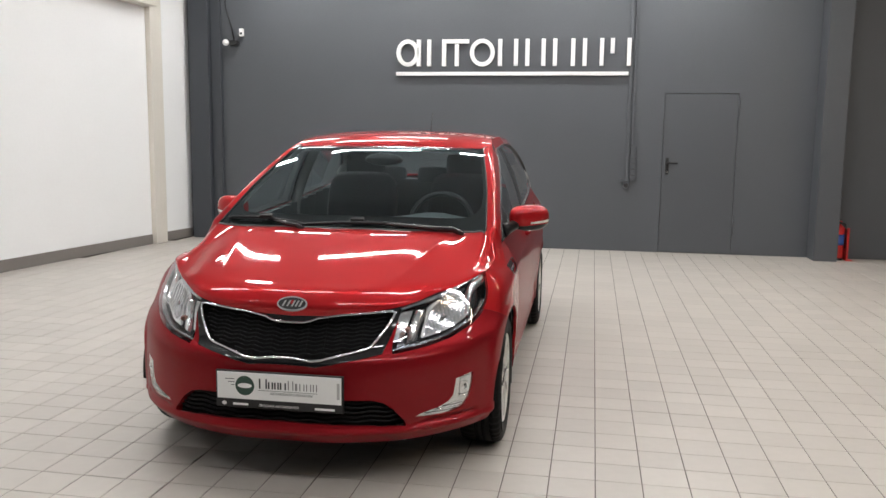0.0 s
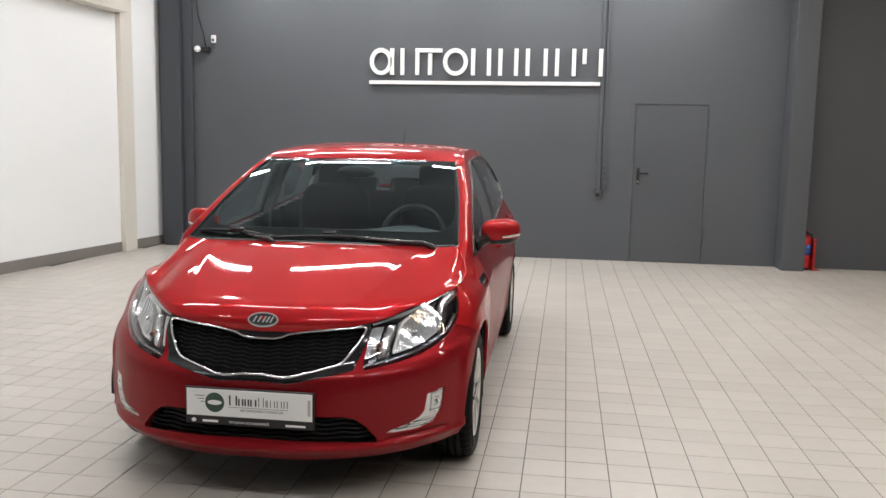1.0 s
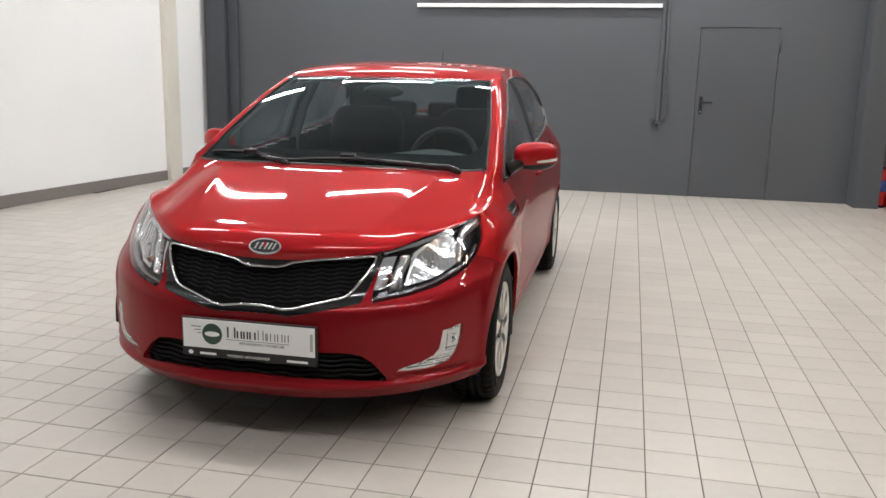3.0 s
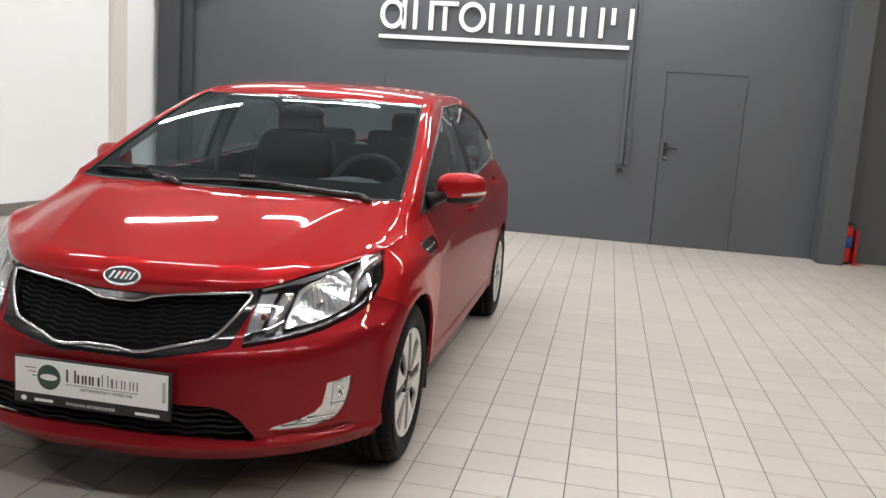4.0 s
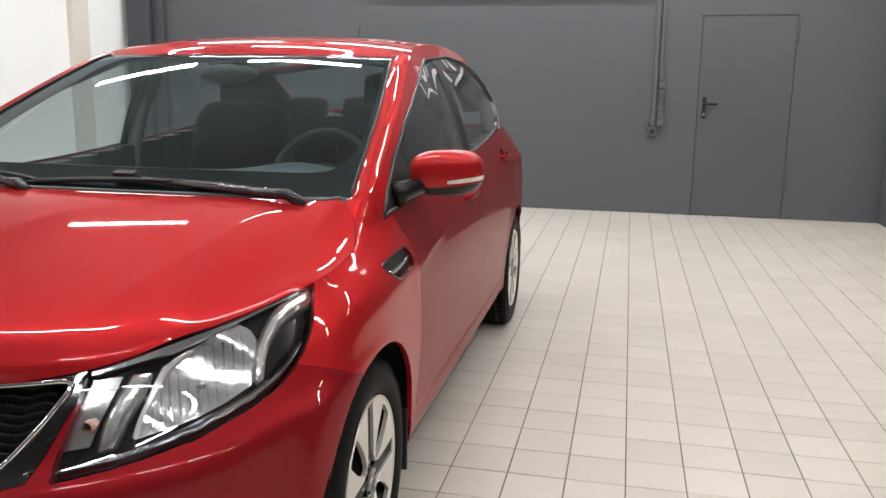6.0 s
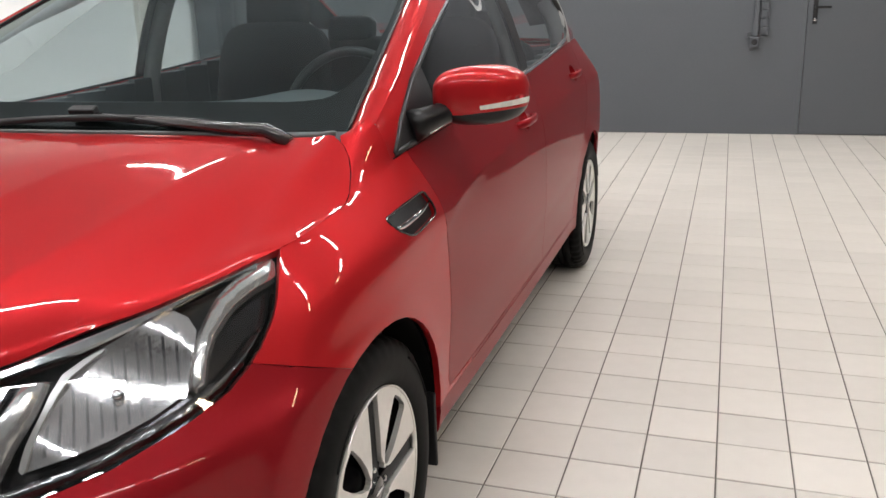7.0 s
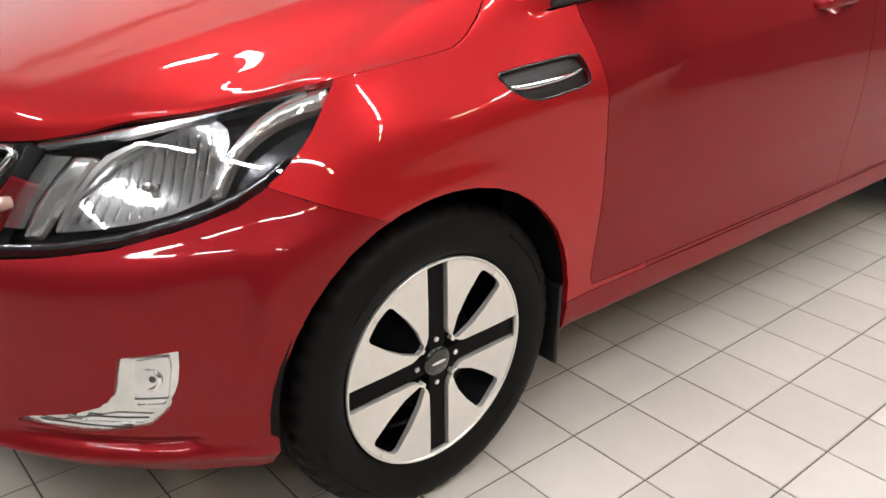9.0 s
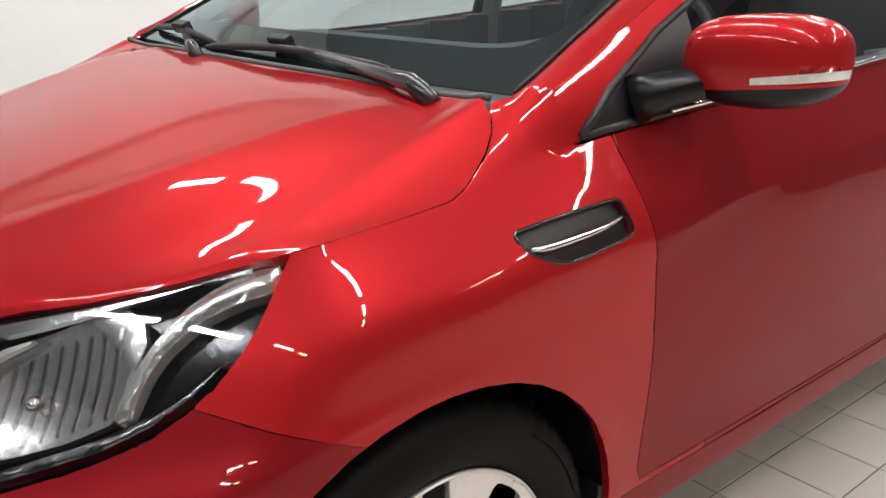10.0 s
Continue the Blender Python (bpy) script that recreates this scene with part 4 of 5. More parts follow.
bmesh.ops.remove_doubles(house_bm, verts=house_bm.verts, dist=0.0012)
bmesh.ops.recalc_face_normals(house_bm, faces=house_bm.faces)
fair = [v for v in house_bm.verts if v.co.y < 1.2 and not any(len(e.link_faces) < 2 for e in v.link_edges)]
for _ in range(6):
    bmesh.ops.smooth_vert(house_bm, verts=fair, factor=0.5, use_axis_x=True, use_axis_y=True, use_axis_z=True)
for q in (copy_bm(house_bm), mirrored(house_bm)):
    part("cabin_lining", outward(offset(outward(q, MID), -0.014), MID), M_TRIM, car, "grey cabin side lining", smooth="keep")
both("cabin_side", house_bm, mat=M_LIGHTRED, gap=0.0003, keep=lambda p: p.y < 0.32)
# dark band printed round the edge of the screen
for sx in (1, -1):
    line = [Vector((sx * (p[0] - 0.002), p[1] - 0.002, p[2] + 0.003)) for p in screen_side]
    part("screen_seal", tube(bmesh.new(), line, 0.0035, 6), M_BLACK, car, "black rubber screen seal", smooth=True)

# roof
ROOF_MID = [(0, 1.105, 1.360), (0, 1.165, 1.392), (0, 1.24, 1.416), (0, 1.40, 1.440), (0, 1.70, 1.458), (0, 2.05, 1.450), (0, 2.40, 1.412)]
nr = 40
roof_mid = spline(ROOF_MID, nr)
roof_side = catmull(RAIL_TOP, np.linspace(2.24, 6.0, nr))
roof = np.zeros((24, nr, 3))
for i, f in enumerate(np.linspace(0, 1, 24)):
    roof[i] = roof_mid * (1 - f) + roof_side * f
    roof[i, :, 1] = roof_mid[:, 1] * (1 - f**2) + roof_side[:, 1] * f**2
    roof[i, :, 2] = roof_mid[:, 2] - (roof_mid[:, 2] - roof_side[:, 2]) * (0.35 * f**2 + 0.65 * f**5)
# front edge follows the top of the screen
front_top = screen[:, -1]
for i, f in enumerate(np.linspace(0, 1, 24)):
    x = roof[i, 0, 0]
    edge = np.array([np.interp(x, front_top[:, 0], front_top[:, n]) for n in range(3)])
    edge[0] = x
    fade = np.clip(1 - np.arange(nr) / 8.0, 0, 1)[:, None] ** 2
    roof[i] = roof[i] + fade * (edge - roof[i, 0]) if x < front_top[-1, 0] else roof[i]
roof_bm = sheet(roof)
for v in roof_bm.verts:
    if v.co.x < 1e-4:
        v.co.x = 0
skin("roof", mirrored(roof_bm, join=True), mat=M_LIGHTRED)
part("antenna", tube(tube(bmesh.new(), [(0, 2.44, 1.40), (0, 2.455, 1.43)], [0.016, 0.009], 10), [(0, 2.452, 1.42), (0, 2.54, 1.60)], [0.004, 0.0025], 8), M_BLACK, car, "thin black rod antenna", smooth=True)

# tail: rear window, deck
back = np.zeros((16, 12, 3))
tail_side = catmull(RAIL_TOP, np.linspace(6.0, 7.0, 12))
for i, f in enumerate(np.linspace(0, 1, 16)):
    for j, g in enumerate(np.linspace(0, 1, 12)):
        m_ = np.array([0, 2.40 + 0.62 * g, 1.412 - 0.30 * g - 0.04 * g * g])
        back[i, j] = m_ * (1 - f) + tail_side[j] * f
        back[i, j, 1] += 0.04 * (1 - f * f)
back_bm = sheet(back)
back_glass = cut(back_bm, [(-0.1, 2.50), (0.50, 2.50), (0.50, 2.96), (-0.1, 2.96)], TOP)
part("rear_screen", outward(mirrored(back_glass, join=True), MID), M_SIDEGLASS, car, "tinted rear screen", smooth="keep")
tail_lining = copy_bm(back_bm)
skin("rear_pillar", mirrored(back_bm, join=True))
part("tail_lining", outward(offset(outward(mirrored(tail_lining, join=True), MID), -0.02), MID), M_SEAT, car, "dark cloth tail lining", smooth="keep")
deck = np.zeros((12, 8, 3))
for i, f in enumerate(np.linspace(0, 1, 12)):
    for j, g in enumerate(np.linspace(0, 1, 8)):
        deck[i, j] = (f * (0.70 - 0.14 * g * g), 2.84 + 0.60 * g - 0.10 * f * f * g + (1 - f * f) * 0.16 * (1 - g), 1.06 - 0.035 * g - 0.012 * f * f)
skin("boot_lid", mirrored(sheet(deck), join=True))
part("underbody", boxes((-0.62, 0.62, -0.46, 3.2, 0.215, 0.25), bevel=0.01), M_LINER, car, "dull black underbody")
for sx in (1, -1):
    for cy in (0.0, WHEELBASE):
        bm = bmesh.new()
        n = 28
        arcs = [[(sx * x, cy + r * math.cos(a), 0.315 + r * math.sin(a)) for a in np.linspace(math.radians(-8), math.radians(184), n)] for x, r in ((0.836, ARCH + 0.004), (0.80, ARCH + 0.018), (0.52, ARCH + 0.02))]
        part("wheel_arch_liner", outward(sheet(np.array(arcs)), (sx * 0.7, cy, 3)), M_LINER, car, "dull black arch liner", smooth=True)
        part("inner_wheel_wall", boxes((sx * 0.53 - 0.01, sx * 0.53 + 0.01, cy - 0.37, cy + 0.37, 0.2, 0.66)), M_LINER, car, "dull black inner wall")


# ---- front details ------------------------------------------------------------------------
nose_pts = flank_pts[:70].reshape(-1, 3)
nose_pts = nose_pts[nose_pts[:, 1] < 0.05]


def nose(x, z, out=0.0):
    """A point on the nose at a breadth and a height, a little proud of it."""
    d = (nose_pts[:, 0] - abs(x)) ** 2 + (nose_pts[:, 2] - z) ** 2
    near = np.argsort(d)[:6]
    w_ = 1 / (d[near] + 1e-6)
    return Vector((x, float((nose_pts[near, 1] * w_).sum() / w_.sum()) - out, z))


# upper grille: gloss surround, bright ring, mesh behind
RING = [(0, 0.661), (0.055, 0.661), (0.085, 0.667), (0.115, 0.679), (0.20, 0.692), (0.32, 0.702), (0.405, 0.709), (0.424, 0.705), (0.423, 0.692), (0.40, 0.650), (0.365, 0.602), (0.345, 0.580), (0.325, 0.571),
        (0.24, 0.552), (0.16, 0.534), (0.12, 0.529), (0.08, 0.533), (0.045, 0.536), (0, 0.536)]
grille = part("grille_surround", panel(outward(offset(mirrored(grille_bm, join=True), 0.0), MID), 0.002, 0.03), M_GLOSS, car, "gloss black grille surround", smooth="keep")
me_ = grille.data
bm = bmesh.new()
bm.from_mesh(me_)
ring_poly = RING + [(-x, z) for x, z in RING[-2:0:-1]]
cut(bm, ring_poly, FRONT, lambda c: c.y < -0.3).free()
bm.to_mesh(me_)
bm.free()
ring_line = []
for (a, b), (c, d) in zip(ring_poly, ring_poly[1:] + ring_poly[:1]):
    for f in (0, 0.5):
        ring_line.append(nose(a + (c - a) * f, b + (d - b) * f, 0.004))
bm = bmesh.new()
tube(bm, ring_line + ring_line[:1], 0.0052, 8, caps=False)
part("chrome_ring", bm, M_CHROME, grille, "bright chrome ring", smooth=True)
part("grille_backing", sheet(np.array([[nose(x, z, -0.05) for z in np.linspace(0.525, 0.715, 6)] for x in np.linspace(-0.44, 0.44, 21)])), M_LINER, grille, "dull black backing", smooth=True)


def ring_span(x):
    """Lower and upper edge of the ring at a breadth."""
    zs = []
    for (a, b), (c, d) in zip(ring_poly, ring_poly[1:] + ring_poly[:1]):
        if (a - x) * (c - x) < 0:
            zs.append(b + (d - b) * (x - a) / (c - a))
    return (min(zs), max(zs)) if len(zs) > 1 else None


for row in range(11):
    xs = np.linspace(-0.40, 0.40, 81)
    line = []
    for x in xs:
        span = ring_span(x)
        if not span:
            continue
        z = 0.540 + 0.0145 * row + 0.026 * abs(x) / 0.4 + 0.0028 * math.cos(x * 2 * math.pi / 0.075)
        if span[0] + 0.006 < z < span[1] - 0.006:
            line.append(nose(x, z, -0.022))
    if len(line) > 3:
        part("grille_slat", tube(bmesh.new(), line, 0.0026, 6), M_GRILLE, grille, smooth=True)
for x in np.arange(-0.375, 0.3751, 0.075):
    span = ring_span(float(x) + 1e-4)
    if span:
        part("grille_bar", tube(bmesh.new(), [nose(x, z, -0.026) for z in np.linspace(span[0] + 0.004, span[1] - 0.004, 6)], 0.0022, 6), M_LINER, grille, smooth=True)

# lower intake
lower_grille = part("lower_grille", sheet(np.array([[nose(x, z, -0.07) for z in np.linspace(0.262, 0.395, 5)] for x in np.linspace(-0.54, 0.54, 25)])), M_LINER, car, "black lower air intake with bars", smooth=True)
for row, z in enumerate((0.292, 0.310, 0.328, 0.346, 0.364)):
    half = 0.50 - (z - 0.275) * 1.05
    line = [nose(x, z + 0.003 * math.cos(x * 2 * math.pi / 0.12) , -0.024) for x in np.linspace(-half, half, 70)]
    part("intake_slat", tube(bmesh.new(), line, 0.0045, 6), M_GRILLE, lower_grille, smooth=True)

# plate holder with a printed plate
holder = thing("number_plate", label="white plate with dark print in a black holder")
holder.parent = car
PLATE = pose(0, -0.768, 0.424, 90, 0, 0)


def on_plate(name, outline, depth, mat, lift, label="", bevel=0.0):
    return part(name, slab(bmesh.new(), outline, depth, PLATE @ Matrix.Translation((0, 0, lift)), bevel), mat, holder, label)


def block(x0, x1, y0, y1):
    return [(x0, y0), (x1, y0), (x1, y1), (x0, y1)]


on_plate("holder", block(-0.267, 0.267, -0.088, 0.062), 0.012, M_BLACK, -0.012, "black plastic holder", 0.003)
on_plate("plate", block(-0.260, 0.260, -0.052, 0.057), 0.003, M_PLATE, 0.0, "white printed plate", 0.001)
on_plate("green_disc", [(-0.142 + 0.040 * math.cos(a), 0.004 + 0.040 * math.sin(a)) for a in np.linspace(0, 2 * math.pi, 33)[:-1]], 0.0006, M_GREEN, 0.003)
on_plate("disc_mark", [(-0.142 + 0.030 * math.cos(a), 0.004 + 0.010 * math.sin(a)) for a in np.linspace(0, 2 * math.pi, 25)[:-1]], 0.0005, M_PLATE, 0.0036)
for n in range(3):
    on_plate("speed_line", block(-0.225 + 0.012 * n, -0.186, 0.028 - 0.012 * n, 0.0305 - 0.012 * n), 0.0005, M_INK, 0.003)
# the maker's mark as plain bars
for n, (x0, x1, y0, y1) in enumerate(((-0.082, -0.048, -0.004, 0.036), (-0.044, -0.022, -0.004, 0.024), (-0.018, 0.002, -0.004, 0.024), (0.006, 0.032, -0.004, 0.024), (0.040, 0.062, -0.004, 0.034), (0.070, 0.078, -0.004, 0.024),
                                       (0.088, 0.108, -0.004, 0.024), (0.116, 0.136, -0.004, 0.024), (0.144, 0.160, -0.004, 0.024))):
    w_ = 0.0065 if n < 4 else 0.003
    for x in (x0, x1 - w_):
        on_plate("print_bar", block(x, x + w_, y0, y1), 0.0005, M_INK, 0.003)
on_plate("print_rule", block(-0.085, 0.162, -0.0125, -0.011), 0.0005, M_INK, 0.003)
on_plate("grey_corner_mark", block(0.242, 0.253, -0.03, 0.035), 0.0005, material("grey_print", (0.45, 0.45, 0.44), 0.5), 0.003)
on_plate("grey_corner_mark", block(-0.253, -0.244, -0.01, 0.035), 0.0005, M_PLATE, 0.003)
on_plate("phone_bar", block(0.150, 0.232, -0.079, -0.070), 0.0005, M_PLATE, 0.0)
on_plate("small_disc", [(-0.232 + 0.010 * math.cos(a), -0.072 + 0.008 * math.sin(a)) for a in np.linspace(0, 2 * math.pi, 17)[:-1]], 0.0005, M_PLATE, 0.0)
on_plate("mark_bar", block(-0.195, -0.130, -0.078, -0.069), 0.0005, M_PLATE, 0.0)


def lettering(name, text, size, m, mat, parent, label):
    cu = bpy.data.curves.new(name, "FONT")
    cu.body, cu.size, cu.align_x, cu.extrude = text, size, "LEFT", 0.0003
    tmp = new(name, cu)
    me = bpy.data.meshes.new_from_object(tmp.evaluated_get(bpy.context.evaluated_depsgraph_get()))
    bpy.data.objects.remove(tmp)
    me.transform(m)
    me.materials.append(mat)
    ob = new(name, me)
    ob.parent = parent
    return tagged(ob, label)


lettering("slogan", "АВТОМОБИЛИ С ПРОБЕГОМ", 0.0125, PLATE @ Matrix.Translation((-0.035, -0.027, 0.0034)), M_INK, holder, "small dark capital letters")
lettering("lower_slogan", "ПРОДАЖА АВТОМОБИЛЕЙ", 0.0125, PLATE @ Matrix.Translation((-0.085, -0.079, 0.0004)), M_PLATE, holder, "small white capital letters")

# oval badge on the hood
badge_m = look((0, -0.602, 0.733), (0, -1.5, 1.32)) @ pose(0, 0, 0, 0, 180, 0)
badge = thing("badge", label="oval chrome badge")
badge.parent = car
oval = lambda a, b: [(a * math.cos(t), b * math.sin(t)) for t in np.linspace(0, 2 * math.pi, 41)[:-1]]
part("badge_plate", slab(bmesh.new(), oval(0.066, 0.0325), 0.006, badge_m @ Matrix.Translation((0, 0, -0.004)), 0.002), M_FROST, badge, "chrome oval rim")
part("badge_field", slab(bmesh.new(), oval(0.059, 0.0262), 0.001, badge_m @ Matrix.Translation((0, 0, 0.0025))), M_BLACK, badge, "black field")
for x in (-0.034, -0.014, 0.006, 0.022, 0.038):
    part("badge_bar", slab(bmesh.new(), [(x - 0.004 - 0.004, -0.013), (x + 0.003 - 0.004, -0.013), (x + 0.005 + 0.004, 0.013), (x - 0.002 + 0.004, 0.013)], 0.002, badge_m @ Matrix.Translation((0, 0, 0.003))), M_FROST, badge)

# ---- headlights: cover, housing, reflectors, bright bands --------------------------------------
LAMP_SHELL = copy_bm(lamp_bm)


def lamp_piece(poly, depth):
    """A strip of the lamp, at a depth under its cover."""
    bm = outward(copy_bm(LAMP_SHELL), MID)
    got = cut(offset(bm, -depth), poly, CORNER)
    bm.free()
    return outward(got, MID)


BAND_OUT = [(0.408, 0.812), (0.36, 0.799), (0.312, 0.772), (0.278, 0.737), (0.258, 0.702), (0.246, 0.668), (0.262, 0.668), (0.273, 0.698), (0.294, 0.731), (0.333, 0.761), (0.376, 0.778), (0.411, 0.788)]
BAND_IN = [(0.022, 0.705), (0.050, 0.705), (0.027, 0.672), (-0.006, 0.632), (-0.034, 0.592), (-0.058, 0.588), (-0.04, 0.630), (-0.01, 0.672)]
BAND_LOW = [(-0.138, 0.562), (0.0, 0.582), (0.12, 0.606), (0.235, 0.640), (0.29, 0.664), (0.33, 0.691), (0.362, 0.722), (0.326, 0.693), (0.285, 0.669), (0.232, 0.647), (0.12, 0.613), (0.0, 0.589), (-0.128, 0.570)]
BAND_TOP = [(-0.05, 0.712), (0.1, 0.738), (0.22, 0.768), (0.33, 0.797), (0.38, 0.806), (0.38, 0.825), (0.22, 0.786), (0.1, 0.757), (-0.048, 0.728)]
MAIN = [(0.075, 0.715), (0.16, 0.745), (0.24, 0.765), (0.268, 0.735), (0.25, 0.70), (0.238, 0.66), (0.12, 0.622), (0.03, 0.604), (0.0, 0.604), (0.03, 0.65)]
TURN = [(-0.125, 0.585), (-0.07, 0.592), (-0.045, 0.635), (-0.018, 0.672), (0.005, 0.700), (-0.045, 0.698), (-0.085, 0.645)]


lamp_verts = np.array([v.co for v in LAMP_SHELL.verts])
LAMP_SHELL.normal_update()
lamp_normals = np.array([v.normal for v in outward(LAMP_SHELL, MID).verts])


def lamp_at(u_, z, deep):
    """A point under the lamp's cover, by its place along the slant and its height."""
    d = ((lamp_verts[:, 0] + lamp_verts[:, 1]) * 0.70711 - u_) ** 2 + (lamp_verts[:, 2] - z) ** 2
    near = np.argsort(d)[:6]
    w_ = 1 / (d[near] + 1e-6)
    q = ((lamp_verts[near] - deep * lamp_normals[near]) * w_[:, None]).sum(0) / w_.sum()
    return Vector(q)


def rounded(poly):
    """A closed outline with its corners eased."""
    k = poly[-1:] + poly + poly[:2]
    out = []
    for a_, b_, c_, d_ in zip(k, k[1:], k[2:], k[3:]):
        for f in (0, 0.5):
            out.append(tuple(0.5 * (2 * b_[n] + (c_[n] - a_[n]) * f + (2 * a_[n] - 5 * b_[n] + 4 * c_[n] - d_[n]) * f**2 + (3 * b_[n] - a_[n] - 3 * c_[n] + d_[n]) * f**3) for n in (0, 1)))
    return out


CRESCENT = rounded([(0.002, 0.606), (0.014, 0.634), (0.038, 0.668), (0.074, 0.712), (0.130, 0.734), (0.131, 0.731), (0.084, 0.708), (0.050, 0.672), (0.025, 0.638), (0.010, 0.606)])
BAND_OUT, MAIN = rounded(BAND_OUT), rounded(MAIN)
side_pts = flank_pts.reshape(-1, 3)
side_pts = side_pts[side_pts[:, 0] > 0.7]


def side_at(y, z):
    """A point on the flank at a length and a height."""
    d = (side_pts[:, 1] - y) ** 2 + (side_pts[:, 2] - z) ** 2
    near = np.argsort(d)[:4]
    w_ = 1 / (d[near] + 1e-6)
    return Vector((float((side_pts[near, 0] * w_).sum() / w_.sum()), y, z))


def corner_at(u_, z, out=0.0):
    """A point on the bumper's corner, by its place along the slant and its height."""
    d = ((nose_pts[:, 0] + nose_pts[:, 1]) * 0.70711 - u_) ** 2 + (nose_pts[:, 2] - z) ** 2
    near = np.argsort(d)[:6]
    w_ = 1 / (d[near] + 1e-6)
    q = (nose_pts[near] * w_[:, None]).sum(0) / w_.sum()
    return Vector((q[0] + out * 0.6, q[1] - out * 0.8, q[2]))


def bulge(bm, height):
    """Raises the middle of a panel's face over its folded edge, so that it is rounded across."""
    bmesh.ops.subdivide_edges(bm, edges=list(bm.edges), cuts=1, use_grid_fill=True)
    bm.normal_update()
    sharp = [v for v in bm.verts if any(not e.smooth for e in v.link_edges)]
    for v, n in [(v, v.normal.copy()) for v in bm.verts]:
        d = min((v.co - q.co).length for q in sharp) if sharp else 0
        v.co += n * height * min(d / 0.012, 1.0)
    return bm


for sx in (1, -1):
    def side_part(name, bm, mat, parent, label="", smooth="keep"):
        if sx < 0:
            bmesh.ops.scale(bm, vec=(-1, 1, 1), verts=bm.verts)
            bmesh.ops.reverse_faces(bm, faces=list(bm.faces))
        return part(name, bm, mat, parent, label, smooth=smooth)

    head = thing("headlight", label="swept-back headlight behind a clear cover")
    head.parent = car
    clear_bm = copy_bm(LAMP_SHELL)
    # the cover is one smooth moulding: a low-order surface over its outline
    cu, cz, cd = ((lamp_verts[:, 0] + lamp_verts[:, 1]) * 0.70711 - 0.15) / 0.28, (lamp_verts[:, 2] - 0.69) / 0.14, (lamp_verts[:, 0] - lamp_verts[:, 1]) * 0.70711
    terms = np.stack([cu**p * cz**q for p in range(5) for q in range(4) if p + q < 5], 1)
    smooth_d = terms @ np.linalg.lstsq(terms, cd, rcond=None)[0]
    for v, d_new, d_old in zip(clear_bm.verts, smooth_d, cd):
        v.co += Vector((0.70711, -0.70711, 0)) * float(d_new - d_old)
    cover = side_part("lens", outward(clear_bm, MID), M_LENS, head, "clear plastic cover")
    cover.visible_shadow = False
    side_part("housing", offset(outward(copy_bm(LAMP_SHELL), MID), -0.050), M_SMOKE, head, "dark chrome lamp housing")
    for nm, poly, d, mat, lb in (("outer_band", BAND_OUT, 0.016, M_BAND, "bright curved band"), ("inner_band", BAND_IN, 0.018, M_BAND, "bright slanted band"),
                                 ("lower_strip", BAND_LOW, 0.010, M_DARKCHROME, "dark chrome strip"), ("upper_strip", BAND_TOP, 0.010, M_SATIN, "satin strip"), ("turn_reflector", TURN, 0.030, M_REFL, "ribbed turn signal reflector")):
        piece = panel(lamp_piece(poly, d), 0.0, 0.012)
        if mat in (M_BAND, M_DARKCHROME):
            bulge(piece, 0.006)
        side_part(nm, piece, mat, head, lb)
    def hollow(bm):
        bm.normal_update()
        for v, n in [(v, v.normal.copy()) for v in bm.verts]:
            r_ = math.hypot((((v.co.x + v.co.y) * 0.70711) - 0.135) / 0.125, (v.co.z - 0.685) / 0.075)
            v.co -= n * 0.026 * max(0.0, 1 - r_ * r_)
        return bm

    side_part("main_reflector", panel(hollow(lamp_piece(MAIN, 0.022)), 0.0, 0.012), M_REFL, head, "hollow reflector")
    for u_ in [0.035 + 0.0193 * k_ for k_ in range(11)]:
        zl = float(np.interp(u_, [0, 0.12, 0.238], [0.610, 0.630, 0.668]))
        zh = float(np.interp(u_, [0.03, 0.075, 0.16, 0.24], [0.648, 0.706, 0.736, 0.750]))
        rib = hollow(lamp_piece([(u_ - 0.002, zl), (u_ + 0.002, zl), (u_ + 0.012, zh), (u_ + 0.008, zh)], 0.020))
        side_part("reflector_rib", panel(rib, 0.0, 0.003), M_SATIN, head)
    side_part("reflector_rim", panel(lamp_piece(CRESCENT, 0.015), 0.0, 0.008), M_FROST, head, "bright curved rim")
    c_ = lamp_at(0.140, 0.688, 0.034)
    side_part("bulb_cap", lathe(bmesh.new(), [(0, 0.010), (0.006, 0.008), (0.009, 0.002), (0.009, -0.006)], look(c_, c_ + Vector((-0.5, 0.8, -0.1))), 18), M_CHROME, head, "", True)
    side_part("turn_bulb", lathe(bmesh.new(), [(0, 0), (0.010, 0.004), (0.012, 0.02), (0.010, 0.03)], look((0.487, -0.573, 0.648), (0.47, -0.3, 0.645)), 14), M_AMBER, head, "dull amber bulb", True)

    # fog lamp
    fog = thing("fog_lamp", label="clear boomerang-shaped fog lamp")
    fog.parent = car
    lens = side_part("lens", offset(outward(copy_bm(fog_bm), MID), -0.001), M_LENS, fog, "clear plastic cover")
    lens.visible_shadow = False
    side_part("reflector", offset(outward(copy_bm(fog_bm), MID), -0.006), M_FOGR, fog, "rough bright reflector")
    for nm, poly, d in (("inner_lens", [(0.134, 0.352), (0.168, 0.346), (0.186, 0.372), (0.194, 0.420), (0.192, 0.438), (0.140, 0.430)], 0.0035), ("arm_facet", [(-0.04, 0.303), (0.06, 0.304), (0.14, 0.322), (0.160, 0.336), (0.10, 0.336), (0.03, 0.318)], 0.0035)):
        bm_f = outward(copy_bm(fog_bm), MID)
        got = cut(offset(bm_f, -d), poly, CORNER)
        bm_f.free()
        side_part(nm, outward(got, MID), M_REFL, fog, "bright facet")
